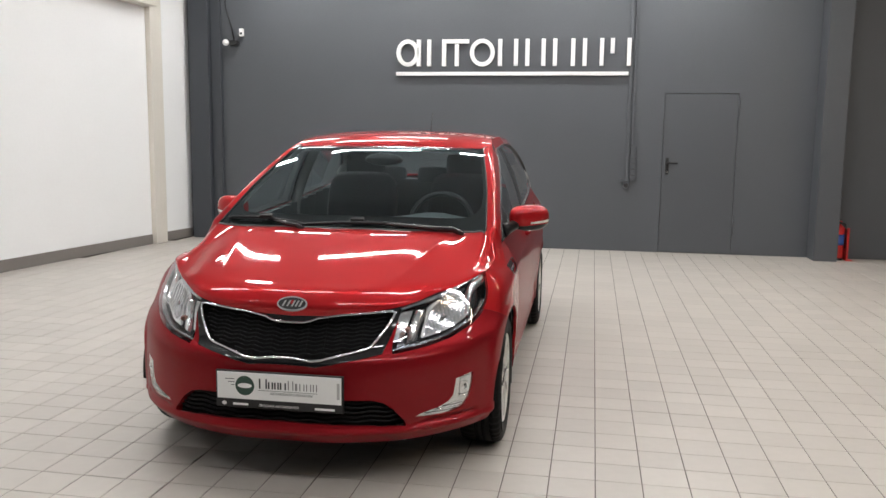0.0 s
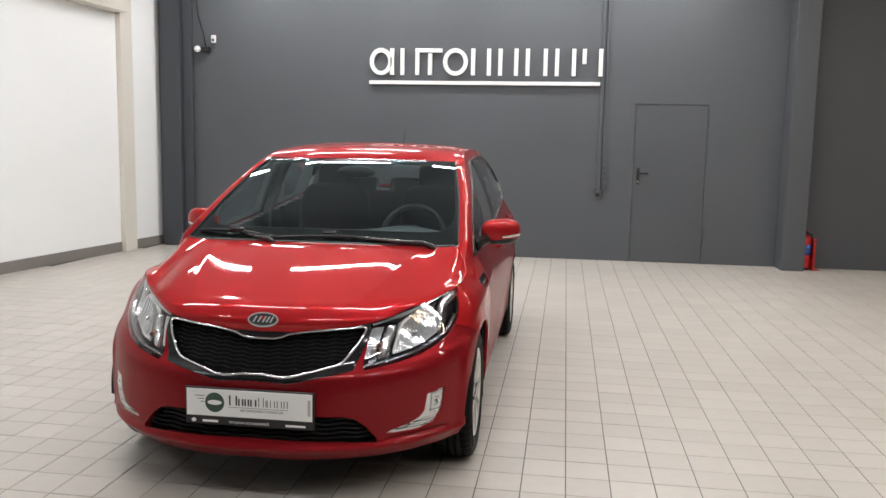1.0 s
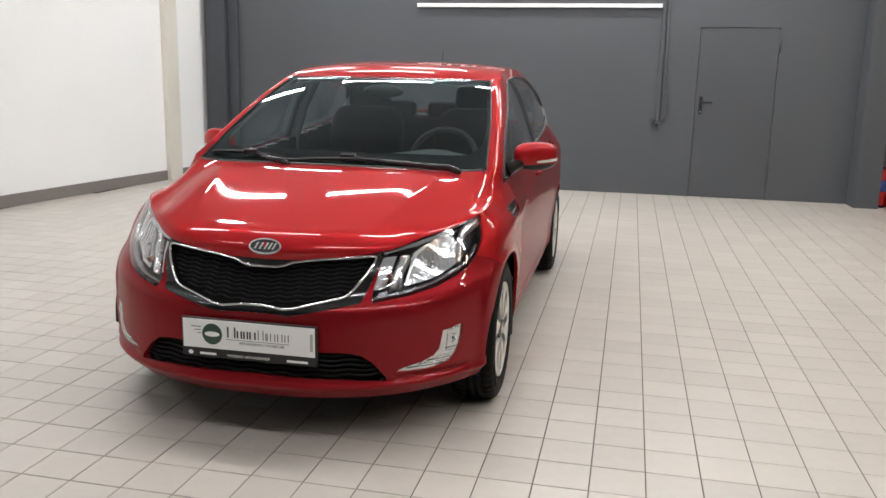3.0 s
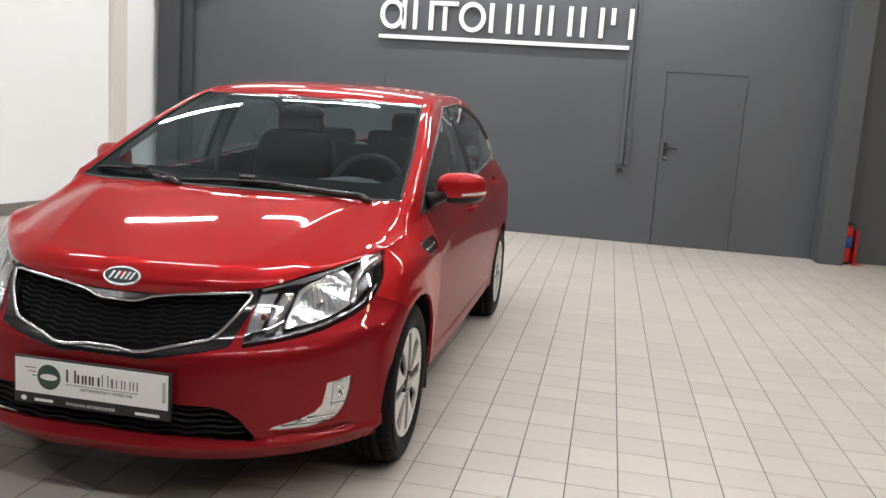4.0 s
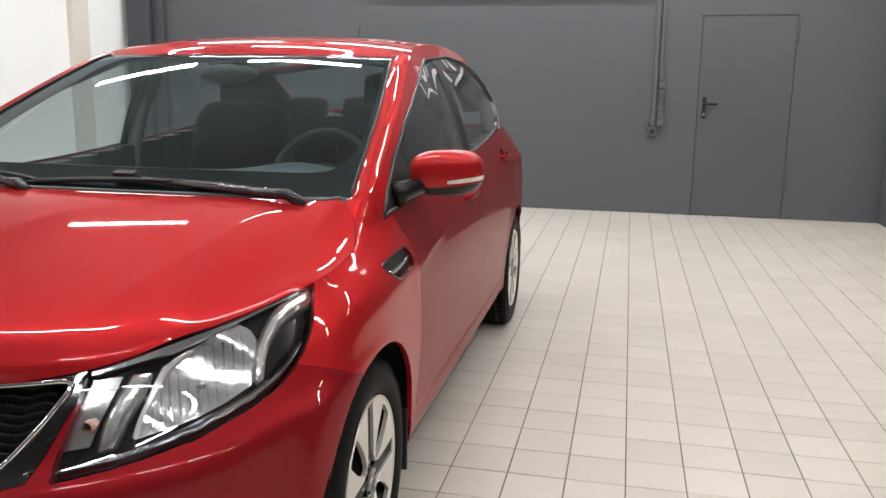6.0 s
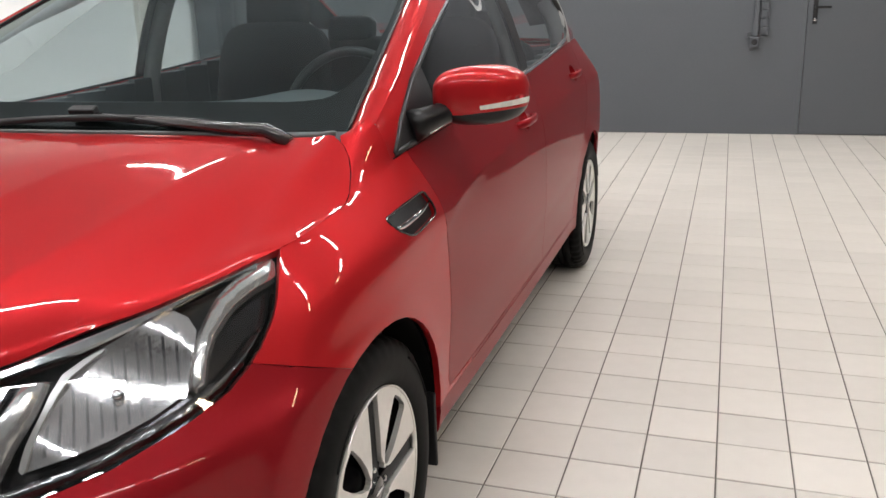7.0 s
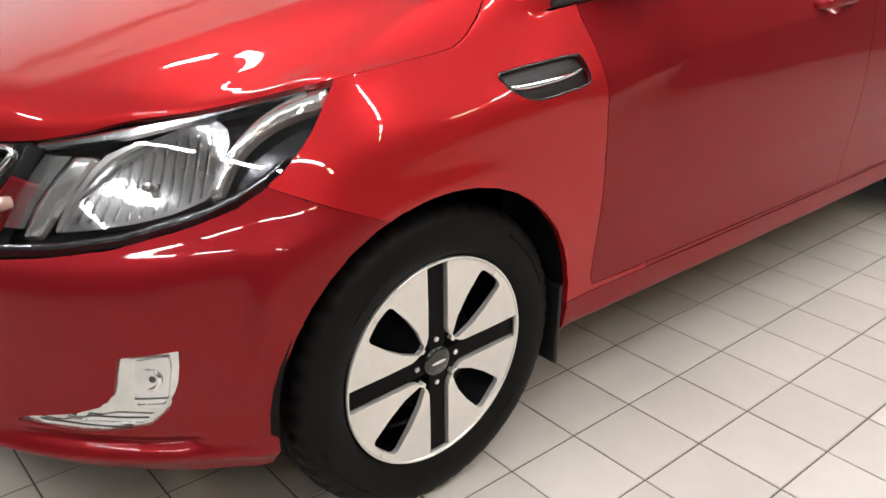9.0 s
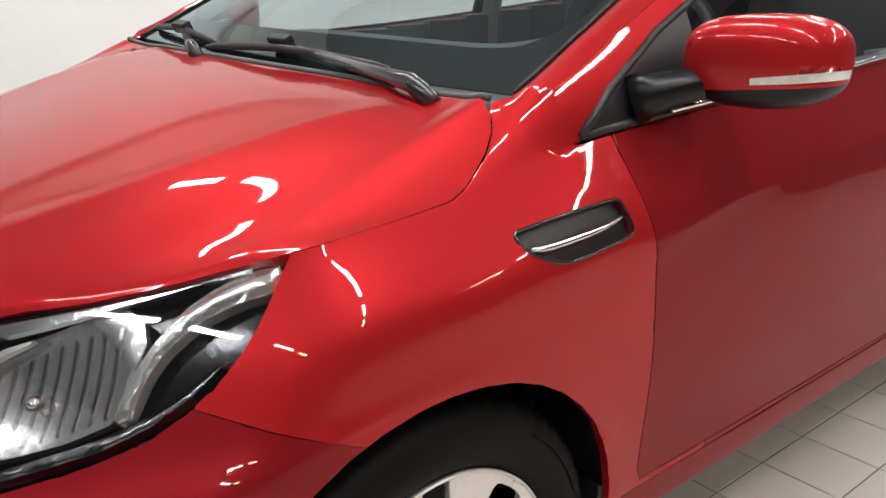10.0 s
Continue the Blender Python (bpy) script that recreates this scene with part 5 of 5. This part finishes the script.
    # bulb ring and pressed ribs behind the cover
    c_ = corner_at(0.158, 0.400, -0.006)
    aim = look(c_, c_ + Vector((-0.55, 0.83, 0)))
    side_part("bulb_ring", lathe(bmesh.new(), [(0.013, 0.001), (0.016, 0.004), (0.0185, 0.004), (0.020, 0.0)], aim, 24), M_CHROME, fog, "bright bulb ring", True)
    side_part("bulb", lathe(bmesh.new(), [(0, 0.003), (0.006, 0.002), (0.012, -0.002), (0.013, -0.004)], aim, 20), M_SMOKE, fog, "dark glass bulb", True)
    for k_, (z_, a_, b_) in enumerate(((0.311, -0.035, 0.12), (0.319, 0.01, 0.14), (0.327, 0.05, 0.150), (0.352, 0.135, 0.178), (0.363, 0.132, 0.184), (0.432, 0.135, 0.195))):
        side_part("pressed_rib", tube(bmesh.new(), [corner_at(u_, z_ + 0.05 * max(u_ - 0.1, 0), -0.0032) for u_ in np.linspace(a_, b_, 8)], 0.0014, 6), M_CHROME if k_ % 2 else M_SMOKE, fog, "", True)

    # wing vent
    vent = thing("wing_vent", label="black vent with a chrome blade")
    vent.parent = car
    side_part("vent_tray", panel(offset(outward(copy_bm(vent_bm), MID), -0.010), -0.006, 0.004), M_BLACK, vent, "black tray")
    rim_pts = [side_at(a_ + (c_ - a_) * f_, b_ + (d_ - b_) * f_) for (a_, b_), (c_, d_) in zip(VENT, VENT[1:] + VENT[:1]) for f_ in (0, 0.5)]
    side_part("vent_rim", tube(bmesh.new(), rim_pts + rim_pts[:1], 0.0026, 6, caps=False), M_GLOSS, vent, "gloss black rim", True)
    blade = [Vector((0.838, y, z)) for y, z in spline([(0.149, 0.789), (0.176, 0.786), (0.214, 0.786), (0.271, 0.789), (0.307, 0.793), (0.339, 0.802)], 14)]
    side_part("blade", tube(bmesh.new(), blade, [0.003, 0.005, 0.006, 0.0065, 0.0065, 0.0065, 0.006, 0.006, 0.0055, 0.005, 0.0045, 0.0035, 0.003, 0.002], 8), M_CHROME, vent, "chrome blade", True)

    # mirror
    mirror = thing("wing_mirror", Matrix.Translation((0 if sx > 0 else 0.118, 0, 0.012 if sx < 0 else 0)), "red wing mirror with a turn signal strip")
    mirror.parent = car
    n1, n2 = 40, 28
    pts = np.zeros((n1 + 1, n2 + 1, 3))
    sp = lambda v, e: math.copysign(abs(v) ** e, v)
    for i in range(n1 + 1):
        a = 2 * math.pi * i / n1
        for j in range(n2 + 1):
            b = -math.pi / 2 + math.pi * j / n2
            ex, ez, ey = sp(math.cos(b), 0.58) * sp(math.cos(a), 0.76), sp(math.sin(b), 0.70), sp(math.cos(b), 0.58) * sp(math.sin(a), 0.80)
            x = 0.894 + 0.103 * ex
            pts[i, j] = (x, 0.585 + 0.42 * (x - 0.899) + (0.080 * ey if ey < 0 else 0.045 * ey), 1.006 + (0.066 if ez > 0 else 0.070) * ez * (1 - 0.10 * max(ex, 0) ** 2 - 0.06 * max(-ex, 0)))
    cap = sheet(pts)
    bmesh.ops.remove_doubles(cap, verts=cap.verts, dist=0.0005)
    low = cut(cap, [(0.7, 0.9), (1.1, 0.9), (1.1, 0.980), (0.95, 0.972), (0.87, 0.965), (0.7, 0.965)], FRONT)
    strip = cut(cap, [(0.908, 0.976), (0.96, 0.980), (1.05, 0.989), (1.05, 1.002), (0.96, 0.992), (0.908, 0.985)], FRONT, lambda c: c.y < 0.62)
    m_mid = (0.9, 0.59, 1.0)
    side_part("cap", panel(outward(cap, m_mid), 0.0008, 0.006), M_LIGHTRED, mirror, "glossy red cap")
    side_part("lower_shell", panel(outward(low, m_mid), 0.0, 0.004), M_MIRROR, mirror, "black lower shell")
    side_part("turn_signal", panel(outward(offset(outward(strip, m_mid), 0.001), m_mid), 0.0, 0.004), M_CLEAR, mirror, "clear turn signal strip")
    arm = bmesh.new()
    tube(arm, [(0.765, 0.430, 0.946), (0.790, 0.450, 0.957), (0.815, 0.488, 0.967), (0.850, 0.56, 0.982)], [0.042, 0.031, 0.026, 0.030], 14)
    side_part("foot", arm, M_MIRROR, mirror, "black mirror foot", True)

    # door handles
    for (y, z, _), door_ob in zip(HANDLES, (fd, rd)):
        xo = side_at(y, z).x
        hb = bmesh.new()
        tube(hb, [(xo - 0.008, y - 0.098, z - 0.006), (xo + 0.012, y - 0.080, z - 0.003), (xo + 0.024, y - 0.03, z), (xo + 0.025, y + 0.04, z + 0.002), (xo + 0.014, y + 0.085, z + 0.003), (xo - 0.008, y + 0.100, z + 0.003)],
             [0.011, 0.0125, 0.013, 0.013, 0.0125, 0.010], 12)
        for v in hb.verts:
            v.co.x += 0.35 * (xo + 0.02 - v.co.x) * (v.co.x > xo + 0.015)
        door_side = door_ob[0 if sx > 0 else 1]
        side_part("door_handle", hb, M_PAINT, door_side, "glossy red door handle", True)
        dish = [[side_at(y - 0.01 + 0.051 * r_ * math.cos(a), z + 0.004 + 0.035 * r_ * math.sin(a)) - Vector((0.002 + 0.022 * (1 - r_**3), 0, 0)) for r_ in np.linspace(1, 0.02, 9)] for a in np.linspace(0, 2 * math.pi, 29)]
        side_part("handle_cup", outward(sheet(np.array(dish)), (0, y, z)), M_PAINT, door_side, "", True)
    # belt strip: black seal at the foot of the glass, bright towards the tail
    belt_strip = [on_house(y, z - 0.003) for y, z in zip(np.linspace(0.5, 2.36, 26), np.interp(np.linspace(0.5, 2.36, 26), [0.32, 0.70, 1.10, 1.36, 1.75, 2.15, 2.38], [0.920, 0.941, 0.959, 0.976, 1.006, 1.040, 1.065]))]
    side_part("belt_strip", tube(bmesh.new(), [p + Vector((0.004, 0, 0)) for p in belt_strip], 0.006, 8), M_CHROME, car, "bright strip under the side glass", True)
    # mud flap and sill skirt behind the front wheel
    side_part("mud_flap", boxes((0.735, 0.842, 0.318, 0.328, 0.175, 0.36), bevel=0.004), M_BLACK, car, "black rubber mud flap", False)

# scuttle panel and wipers
part("scuttle", sheet(np.array([[(x, 0.198 + g * 0.04, 0.925 + 0.012 * g + 0.010 * (abs(x) / 0.7) ** 2) for g in (0, 0.5, 1)] for x in np.linspace(-0.70, 0.70, 29)])), M_BLACK, car, "black scuttle panel", smooth=True)
part("hood_seal", tube(bmesh.new(), [Vector(p) + Vector((0, 0.010, 0.001)) for p in [(-q[0], q[1], q[2]) for q in rear[::-1] if q[0] < 0.69] + [tuple(q) for q in rear[1:] if q[0] < 0.69]], 0.006, 6), material("grey_seal", (0.12, 0.12, 0.12), 0.7), car, "grey rubber seal", smooth=True)


M_ARM = material("wiper_arm_enamel", (0.030, 0.028, 0.030), 0.22, grain=0.06, scale=80, coat=0.4)


def wiper(pivot, joint, mid_, a, b):
    w_ = thing("wiper", label="black windscreen wiper")
    w_.parent = car
    up = Vector((0, -0.41, 0.91))
    arm = bmesh.new()
    p = [Vector(q) for q in (pivot, joint, mid_)]
    tube(arm, [p[0], p[0] + up * 0.020 + (p[1] - p[0]) * 0.35, p[1] + up * 0.012, p[2] + up * 0.014], [0.015, 0.015, 0.012, 0.008], 12)
    part("arm", arm, M_ARM, w_, "glossy black arm", smooth=True)
    bl = bmesh.new()
    a, b = Vector(a), Vector(b)
    tube(bl, [a + (b - a) * f + up * (0.004 + 0.016 * math.sin(math.pi * f)) for f in np.linspace(0, 1, 15)], [0.004] + [0.0085] * 13 + [0.004], 6)
    part("blade", bl, M_BLACK, w_, "", smooth=True)
    ed = bmesh.new()
    tube(ed, [a + (b - a) * f - up * 0.004 for f in np.linspace(0.02, 0.98, 15)], 0.003, 6)
    part("rubber_edge", ed, M_LINER, w_, "", smooth=True)
    part("clip", box(bmesh.new(), -0.035, 0.035, -0.011, 0.011, -0.010, 0.016, 0.003, Matrix.Translation(p[2] + up * 0.018) @ pose(0, 0, 0, 24, 0, 0)), M_BLACK, w_, "")
    return w_


wiper((0.60, 0.178, 0.950), (0.45, 0.208, 0.962), (0.045, 0.252, 0.979), (-0.27, 0.230, 0.966), (0.41, 0.240, 0.974))
wiper((-0.23, 0.190, 0.948), (-0.32, 0.218, 0.962), (-0.45, 0.262, 0.984), (-0.67, 0.275, 0.988), (-0.24, 0.242, 0.972))

# ---- wheels ------------------------------------------------------------------------------------
def wheel(cy, sx, turn):
    w_ = thing("wheel", pose(sx * (HUB if cy < 1 else HUB + 0.020), cy, 0.301, 0, 0, 0 if sx > 0 else 180), "alloy wheel with pale faces and black slots")
    w_.parent = car
    m = pose(0, 0, 0, 0, 90, 0)          # local z of the lathe points outwards along x
    R = WHEEL_R - 0.003
    prof = [(0.196, -0.170), (0.215, -0.182), (0.262, -0.190), (0.292, -0.182), (R - 0.004, -0.165), (R, -0.145), (R, -0.118), (R - 0.007, -0.116), (R - 0.007, -0.110), (R, -0.108), (R + 0.001, -0.086), (R - 0.007, -0.084), (R - 0.007, -0.078),
            (R + 0.001, -0.076), (R, -0.050), (R - 0.007, -0.048), (R - 0.007, -0.043), (R, -0.041), (R - 0.004, -0.020), (0.294, -0.008), (0.283, -0.001), (0.264, 0.006), (0.240, 0.006), (0.222, 0.001), (0.212, -0.004), (0.205, -0.012), (0.200, -0.02)]
    bm = lathe(bmesh.new(), prof, Matrix(), 192)
    for v in bm.verts:
        r = math.hypot(v.co.x, v.co.y)
        n = round(math.atan2(v.co.y, v.co.x) / (2 * math.pi) * 192) % 192
        if n % 4 == 0 and (-0.046 < v.co.z < -0.006 or -0.17 < v.co.z < -0.14) and r > 0.29:
            k_ = (r - 0.006) / r
            v.co.x, v.co.y = v.co.x * k_, v.co.y * k_
    bmesh.ops.transform(bm, matrix=m, verts=bm.verts)
    tyre = part("tyre", bm, M_TYRE, w_, "black rubber tyre", smooth=True)
    for r, a0, a1 in ((0.243, 0.5, 0.95), (0.243, 3.6, 4.05), (0.268, 1.9, 2.5), (0.268, 5.0, 5.6)):
        line = [m @ Vector((r * math.cos(a), r * math.sin(a), 0.0062)) for a in np.linspace(a0, a1, 14)]
        part("raised_mark", tube(bmesh.new(), line, 0.0022, 6), M_TYRE, tyre, smooth=True)
    rimb = lathe(bmesh.new(), [(0.204, -0.012), (0.200, -0.016), (0.197, -0.02), (0.193, -0.10), (0.15, -0.12), (0.10, -0.03), (0.0, -0.026)], m, 64)
    part("rim", rimb, M_WHEELBLACK, w_, "gloss black rim", smooth=True)
    part("rim_lip", lathe(bmesh.new(), [(0.1995, -0.014), (0.205, -0.010), (0.206, -0.003), (0.2045, -0.0005), (0.2015, -0.002), (0.1995, -0.008)], m, 96, True), M_ALLOY, w_, "thin bright rim edge", smooth=True)
    # four pale plates, each split by a tapering slot
    ro, wslot = 0.2005, 0.0226
    for q in range(4):
        a0 = math.radians(90 * q + turn)
        path = []
        st = math.asin(wslot / ro)
        slot_tip, slot_half, tip_half = 0.052, 0.0365, 0.018
        so = 0.02
        for a in np.linspace(st, math.pi / 4 - 0.9 * so, 12):
            path.append((ro * math.cos(a), ro * math.sin(a)))
        ca, sa = math.cos(math.pi / 4), math.sin(math.pi / 4)
        tr = lambda u_, v_: (u_ * ca - v_ * sa, u_ * sa + v_ * ca)
        # the slot: open to a thin outer lip
        for u_, v_ in ((ro - 0.004, -0.0001), (0.189, -0.0001), (0.1885, -slot_half + 0.010), (0.185, -slot_half + 0.003), (0.177, -slot_half), (0.13, -0.0315), (0.09, -0.0235), (slot_tip + 0.004, -tip_half * 0.6), (slot_tip, 0.0)):
            path.append(tr(u_, v_))
        for u_, v_ in ((slot_tip + 0.004, tip_half * 0.6), (0.09, 0.0235), (0.13, 0.0315), (0.177, slot_half), (0.185, slot_half - 0.003), (0.1885, slot_half - 0.010), (0.189, 0.0001), (ro - 0.004, 0.0001)):
            path.append(tr(u_, v_))
        for a in np.linspace(math.pi / 4 + 0.9 * so, math.pi / 2 - st, 12):
            path.append((ro * math.cos(a), ro * math.sin(a)))
        path += [(wslot, 0.12), (wslot, 0.062), (wslot + 0.004, 0.050), (wslot + 0.013, 0.042), (0.030, 0.036), (0.036, 0.030), (0.042, wslot + 0.013), (0.050, wslot + 0.004), (0.062, wslot), (0.12, wslot)]
        mm = m @ pose(0, 0, 0, 0, 0, math.degrees(a0))
        plate = slab(bmesh.new(), path, 0.012, mm @ Matrix.Translation((0, 0, -0.016)), 0.0018)
        part("spoke_plate", plate, M_ALLOY, w_, "pale machined face")
        bx = [(0.006, -0.0195), (0.195, -0.0195), (0.195, 0.0195), (0.006, 0.0195)]
        part("spoke", slab(bmesh.new(), bx, 0.012, mm @ Matrix.Translation((0, 0, -0.0235)), 0.003), M_WHEELBLACK, w_, "black spoke")
        part("wheel_nut", lathe(bmesh.new(), [(0.0, 0.006), (0.0055, 0.005), (0.0075, 0.0), (0.0075, -0.012)], mm @ Matrix.Translation((0.046, 0, -0.014)), 6), M_CHROME, w_)
    part("centre_cap", lathe(bmesh.new(), [(0, -0.004), (0.024, -0.0045), (0.029, -0.007), (0.030, -0.014)], m, 32), M_GLOSS, w_, "black centre cap", smooth=True)
    part("cap_mark", slab(bmesh.new(), oval(0.017, 0.0035), 0.001, m @ pose(0, 0, 0, 0, 0, 90 + turn) @ Matrix.Translation((0, 0, -0.0042))), M_CHROME, w_)
    part("brake_disc", lathe(bmesh.new(), [(0.05, -0.07), (0.128, -0.07), (0.128, -0.085), (0.05, -0.085)], m, 40), M_SATIN, w_, "steel brake disc")
    return w_


for sx in (1, -1):
    wheel(0.0, sx, 2.0)
    wheel(WHEELBASE - 0.012, sx, 24.0)

# ---- cabin -------------------------------------------------------------------------------------
dash = bmesh.new()
dash_rows = []
for x in np.linspace(-0.70, 0.70, 29):
    hump = 0.035 * math.exp(-((x - 0.34) / 0.17) ** 2)
    dash_rows.append([(x, 0.34, 0.90), (x, 0.46, 0.945), (x, 0.62, 0.965 + hump * 0.5), (x, 0.78, 0.965 + hump), (x, 0.86, 0.945 + hump), (x, 0.89, 0.90), (x, 0.86, 0.78), (x, 0.84, 0.55)])
part("dashboard", sheet(np.array(dash_rows)), M_DASH, car, "dark grey moulded dashboard", smooth=True)
steer_m = pose(0.345, 0.985, 0.925, 62, 0, 0)
steering = thing("steering_wheel", label="black steering wheel")
steering.parent = car
part("steering_rim", tube(bmesh.new(), [steer_m @ Vector((0.183 * math.cos(a), 0.183 * math.sin(a), 0)) for a in np.linspace(0, 2 * math.pi, 49)], 0.015, 10, caps=False), M_BLACK, steering, smooth=True)
for a in (200, 340, 270):
    part("steering_spoke", tube(bmesh.new(), [steer_m @ Vector((0, 0, -0.02)), steer_m @ Vector((0.178 * math.cos(math.radians(a)), 0.178 * math.sin(math.radians(a)), 0))], 0.014, 8), M_BLACK, steering, smooth=True)
part("steering_hub", lathe(bmesh.new(), [(0, 0.02), (0.05, 0.015), (0.065, -0.01), (0.06, -0.05)], steer_m, 24), M_BLACK, steering, smooth=True)


def cushion(name, size, m, parent, mat=None):
    bm = bmesh.new()
    n = 14
    for face in range(6):
        grid_ = np.zeros((n + 1, n + 1, 3))
        for i in range(n + 1):
            for j in range(n + 1):
                u_, v_ = -1 + 2 * i / n, -1 + 2 * j / n
                c = [(1, u_, v_), (-1, v_, u_), (v_, 1, u_), (u_, -1, v_), (u_, v_, 1), (v_, u_, -1)][face]
                c = np.array(c, float)
                r = (np.abs(c) ** 5).sum() ** (1 / 5)
                grid_[i, j] = c / r * np.array(size)
        add = sheet(grid_)
        add_faces(bm, add.faces)
        add.free()
    bmesh.ops.remove_doubles(bm, verts=bm.verts, dist=0.001)
    bmesh.ops.transform(bm, matrix=m, verts=bm.verts)
    return part(name, bm, mat or M_SEAT, parent, smooth=True)


for sx in (1, -1):
    seat = thing("front_seat", label="charcoal cloth front seat")
    seat.parent = car
    cushion("seat_cushion", (0.25, 0.26, 0.09), pose(sx * 0.36, 1.45, 0.52, 6), seat)
    cushion("backrest", (0.245, 0.075, 0.32), pose(sx * 0.36, 1.80, 0.86, -16), seat)
    cushion("headrest", (0.135, 0.05, 0.085), pose(sx * 0.36, 1.905, 1.225, -8), seat)
bench = thing("rear_seat", label="charcoal cloth rear bench seat")
bench.parent = car
cushion("seat_cushion", (0.62, 0.25, 0.10), pose(0, 2.15, 0.52, 5), bench)
cushion("backrest", (0.62, 0.08, 0.30), pose(0, 2.50, 0.80, -22), bench)
for x in (-0.34, 0.0, 0.34):
    cushion("headrest", (0.12, 0.05, 0.07), pose(x, 2.60, 1.12, -12), bench)
part("underbody", boxes((-0.70, 0.70, -0.30, 3.2, 0.185, 0.21), (-0.42, 0.42, -0.62, -0.302, 0.195, 0.215), bevel=0.008), M_LINER, car, "dull black underbody")
part("cabin_floor", boxes((-0.72, 0.72, 0.3, 2.75, 0.26, 0.30), bevel=0.01), M_LINER, car, "dark cabin floor")
part("firewall", boxes((-0.74, 0.74, 0.24, 0.27, 0.26, 0.915)), M_LINER, car, "dull black bulkhead")
part("parcel_shelf", boxes((-0.66, 0.66, 2.58, 3.0, 0.99, 1.01), bevel=0.004), M_SEAT, car, "dark parcel shelf")
lining = outward(mirrored(sheet(roof[:22] - np.array([0, 0, 0.03])), join=True), (0, 1.8, 3))
part("roof_lining", lining, M_TRIM, car, "grey cloth roof lining", smooth="keep")
for sx in (1, -1):
    for y0, y1, r in ((1.525, 1.55, 0.032), (2.46, 2.50, 0.045)):
        line = [on_house(y0 + (y1 - y0) * f, 0.60 + 0.74 * f if y0 < 2 else 0.95 + 0.28 * f) for f in np.linspace(0, 1, 9)]
        line = [Vector((sx * (p.x - 0.035 if p.z > 0.97 else 0.755), p.y, p.z)) for p in line]
        part("pillar_trim", tube(bmesh.new(), line, r, 10), M_TRIM, car, "grey pillar trim", smooth=True)
    line = [Vector((sx * (p[0] + 0.012), p[1] + 0.035, p[2] - 0.012)) for p in screen_side[2:]]
    part("screen_pillar_trim", tube(bmesh.new(), line, 0.024, 10), M_TRIM, car, "grey pillar trim", smooth=True)
    part("door_trim", boxes(*[(sx * 0.750 - 0.016, sx * 0.750 + 0.016, y, y + 0.165, 0.35, float(np.interp(y + 0.08, [q[1] for q in BELT], [q[2] for q in BELT])) + 0.010) for y in np.arange(0.42, 2.3, 0.165)], bevel=0.004), M_DASH, car, "dark door trim")
part("inner_mirror", lathe(bmesh.new(), [(0, 0.012), (0.10, 0.010), (0.115, 0.0), (0.10, -0.012), (0, -0.014)], pose(0, 0.98, 1.285, 80, 0, 0) @ Matrix.Diagonal((1, 0.32, 1, 1)), 32), M_BLACK, car, "black inner mirror", smooth=True)


# ---- floor tiles, last -----------------------------------------------------------
def tile_mesh(bm, cx, cy, dz):
    g, h, c = 0.0022, T / 2, 0.002
    a, b = h - g, h - g - c
    lo = [bm.verts.new((cx + sx * a, cy + sy * a, -0.004)) for sx, sy in ((-1, -1), (1, -1), (1, 1), (-1, 1))]
    mid = [bm.verts.new((cx + sx * a, cy + sy * a, dz - 0.0012)) for sx, sy in ((-1, -1), (1, -1), (1, 1), (-1, 1))]
    hi = [bm.verts.new((cx + sx * b, cy + sy * b, dz)) for sx, sy in ((-1, -1), (1, -1), (1, 1), (-1, 1))]
    for p, q in ((lo, mid), (mid, hi)):
        for i in range(4):
            bm.faces.new((p[i], p[(i + 1) % 4], q[(i + 1) % 4], q[i]))
    bm.faces.new(hi)


rng = random.Random(4)
bm = bmesh.new()
tile_mesh(bm, 0, 0, 0.0)
one = bpy.data.meshes.new("tile")
bm.to_mesh(one)
bm.free()
one.materials.append(M_TILE)
rest, count = bmesh.new(), 0
for i in range(-42, 44):
    for j in range(-46, 35):
        cx, cy = TX + (i + 0.5) * T, TY + (j + 0.5) * T
        if not (-5.15 + 0.1122 * (cy - WALL_Y) - 0.1 < cx - T / 2 and cx + T / 2 < RIGHT_X and cy + T / 2 < WALL_Y + 0.05):
            continue
        if -0.1 < cx < 1.75 and -0.8 < cy < 4.6 and count < 300:
            ob = new("tile", one)
            ob.parent = floor
            ob.location = (cx, cy, rng.uniform(-0.0004, 0.0004))
            ob.rotation_euler = (rng.uniform(-0.0012, 0.0012), rng.uniform(-0.0012, 0.0012), 0)
            count += 1
        else:
            tile_mesh(rest, cx, cy, rng.uniform(-0.0005, 0.0005))
me = bpy.data.meshes.new("tile_field")
rest.to_mesh(me)
rest.free()
me.materials.append(M_TILE)
ob = tagged(new("tile_field", me), kind="stuff")
ob.parent = floor
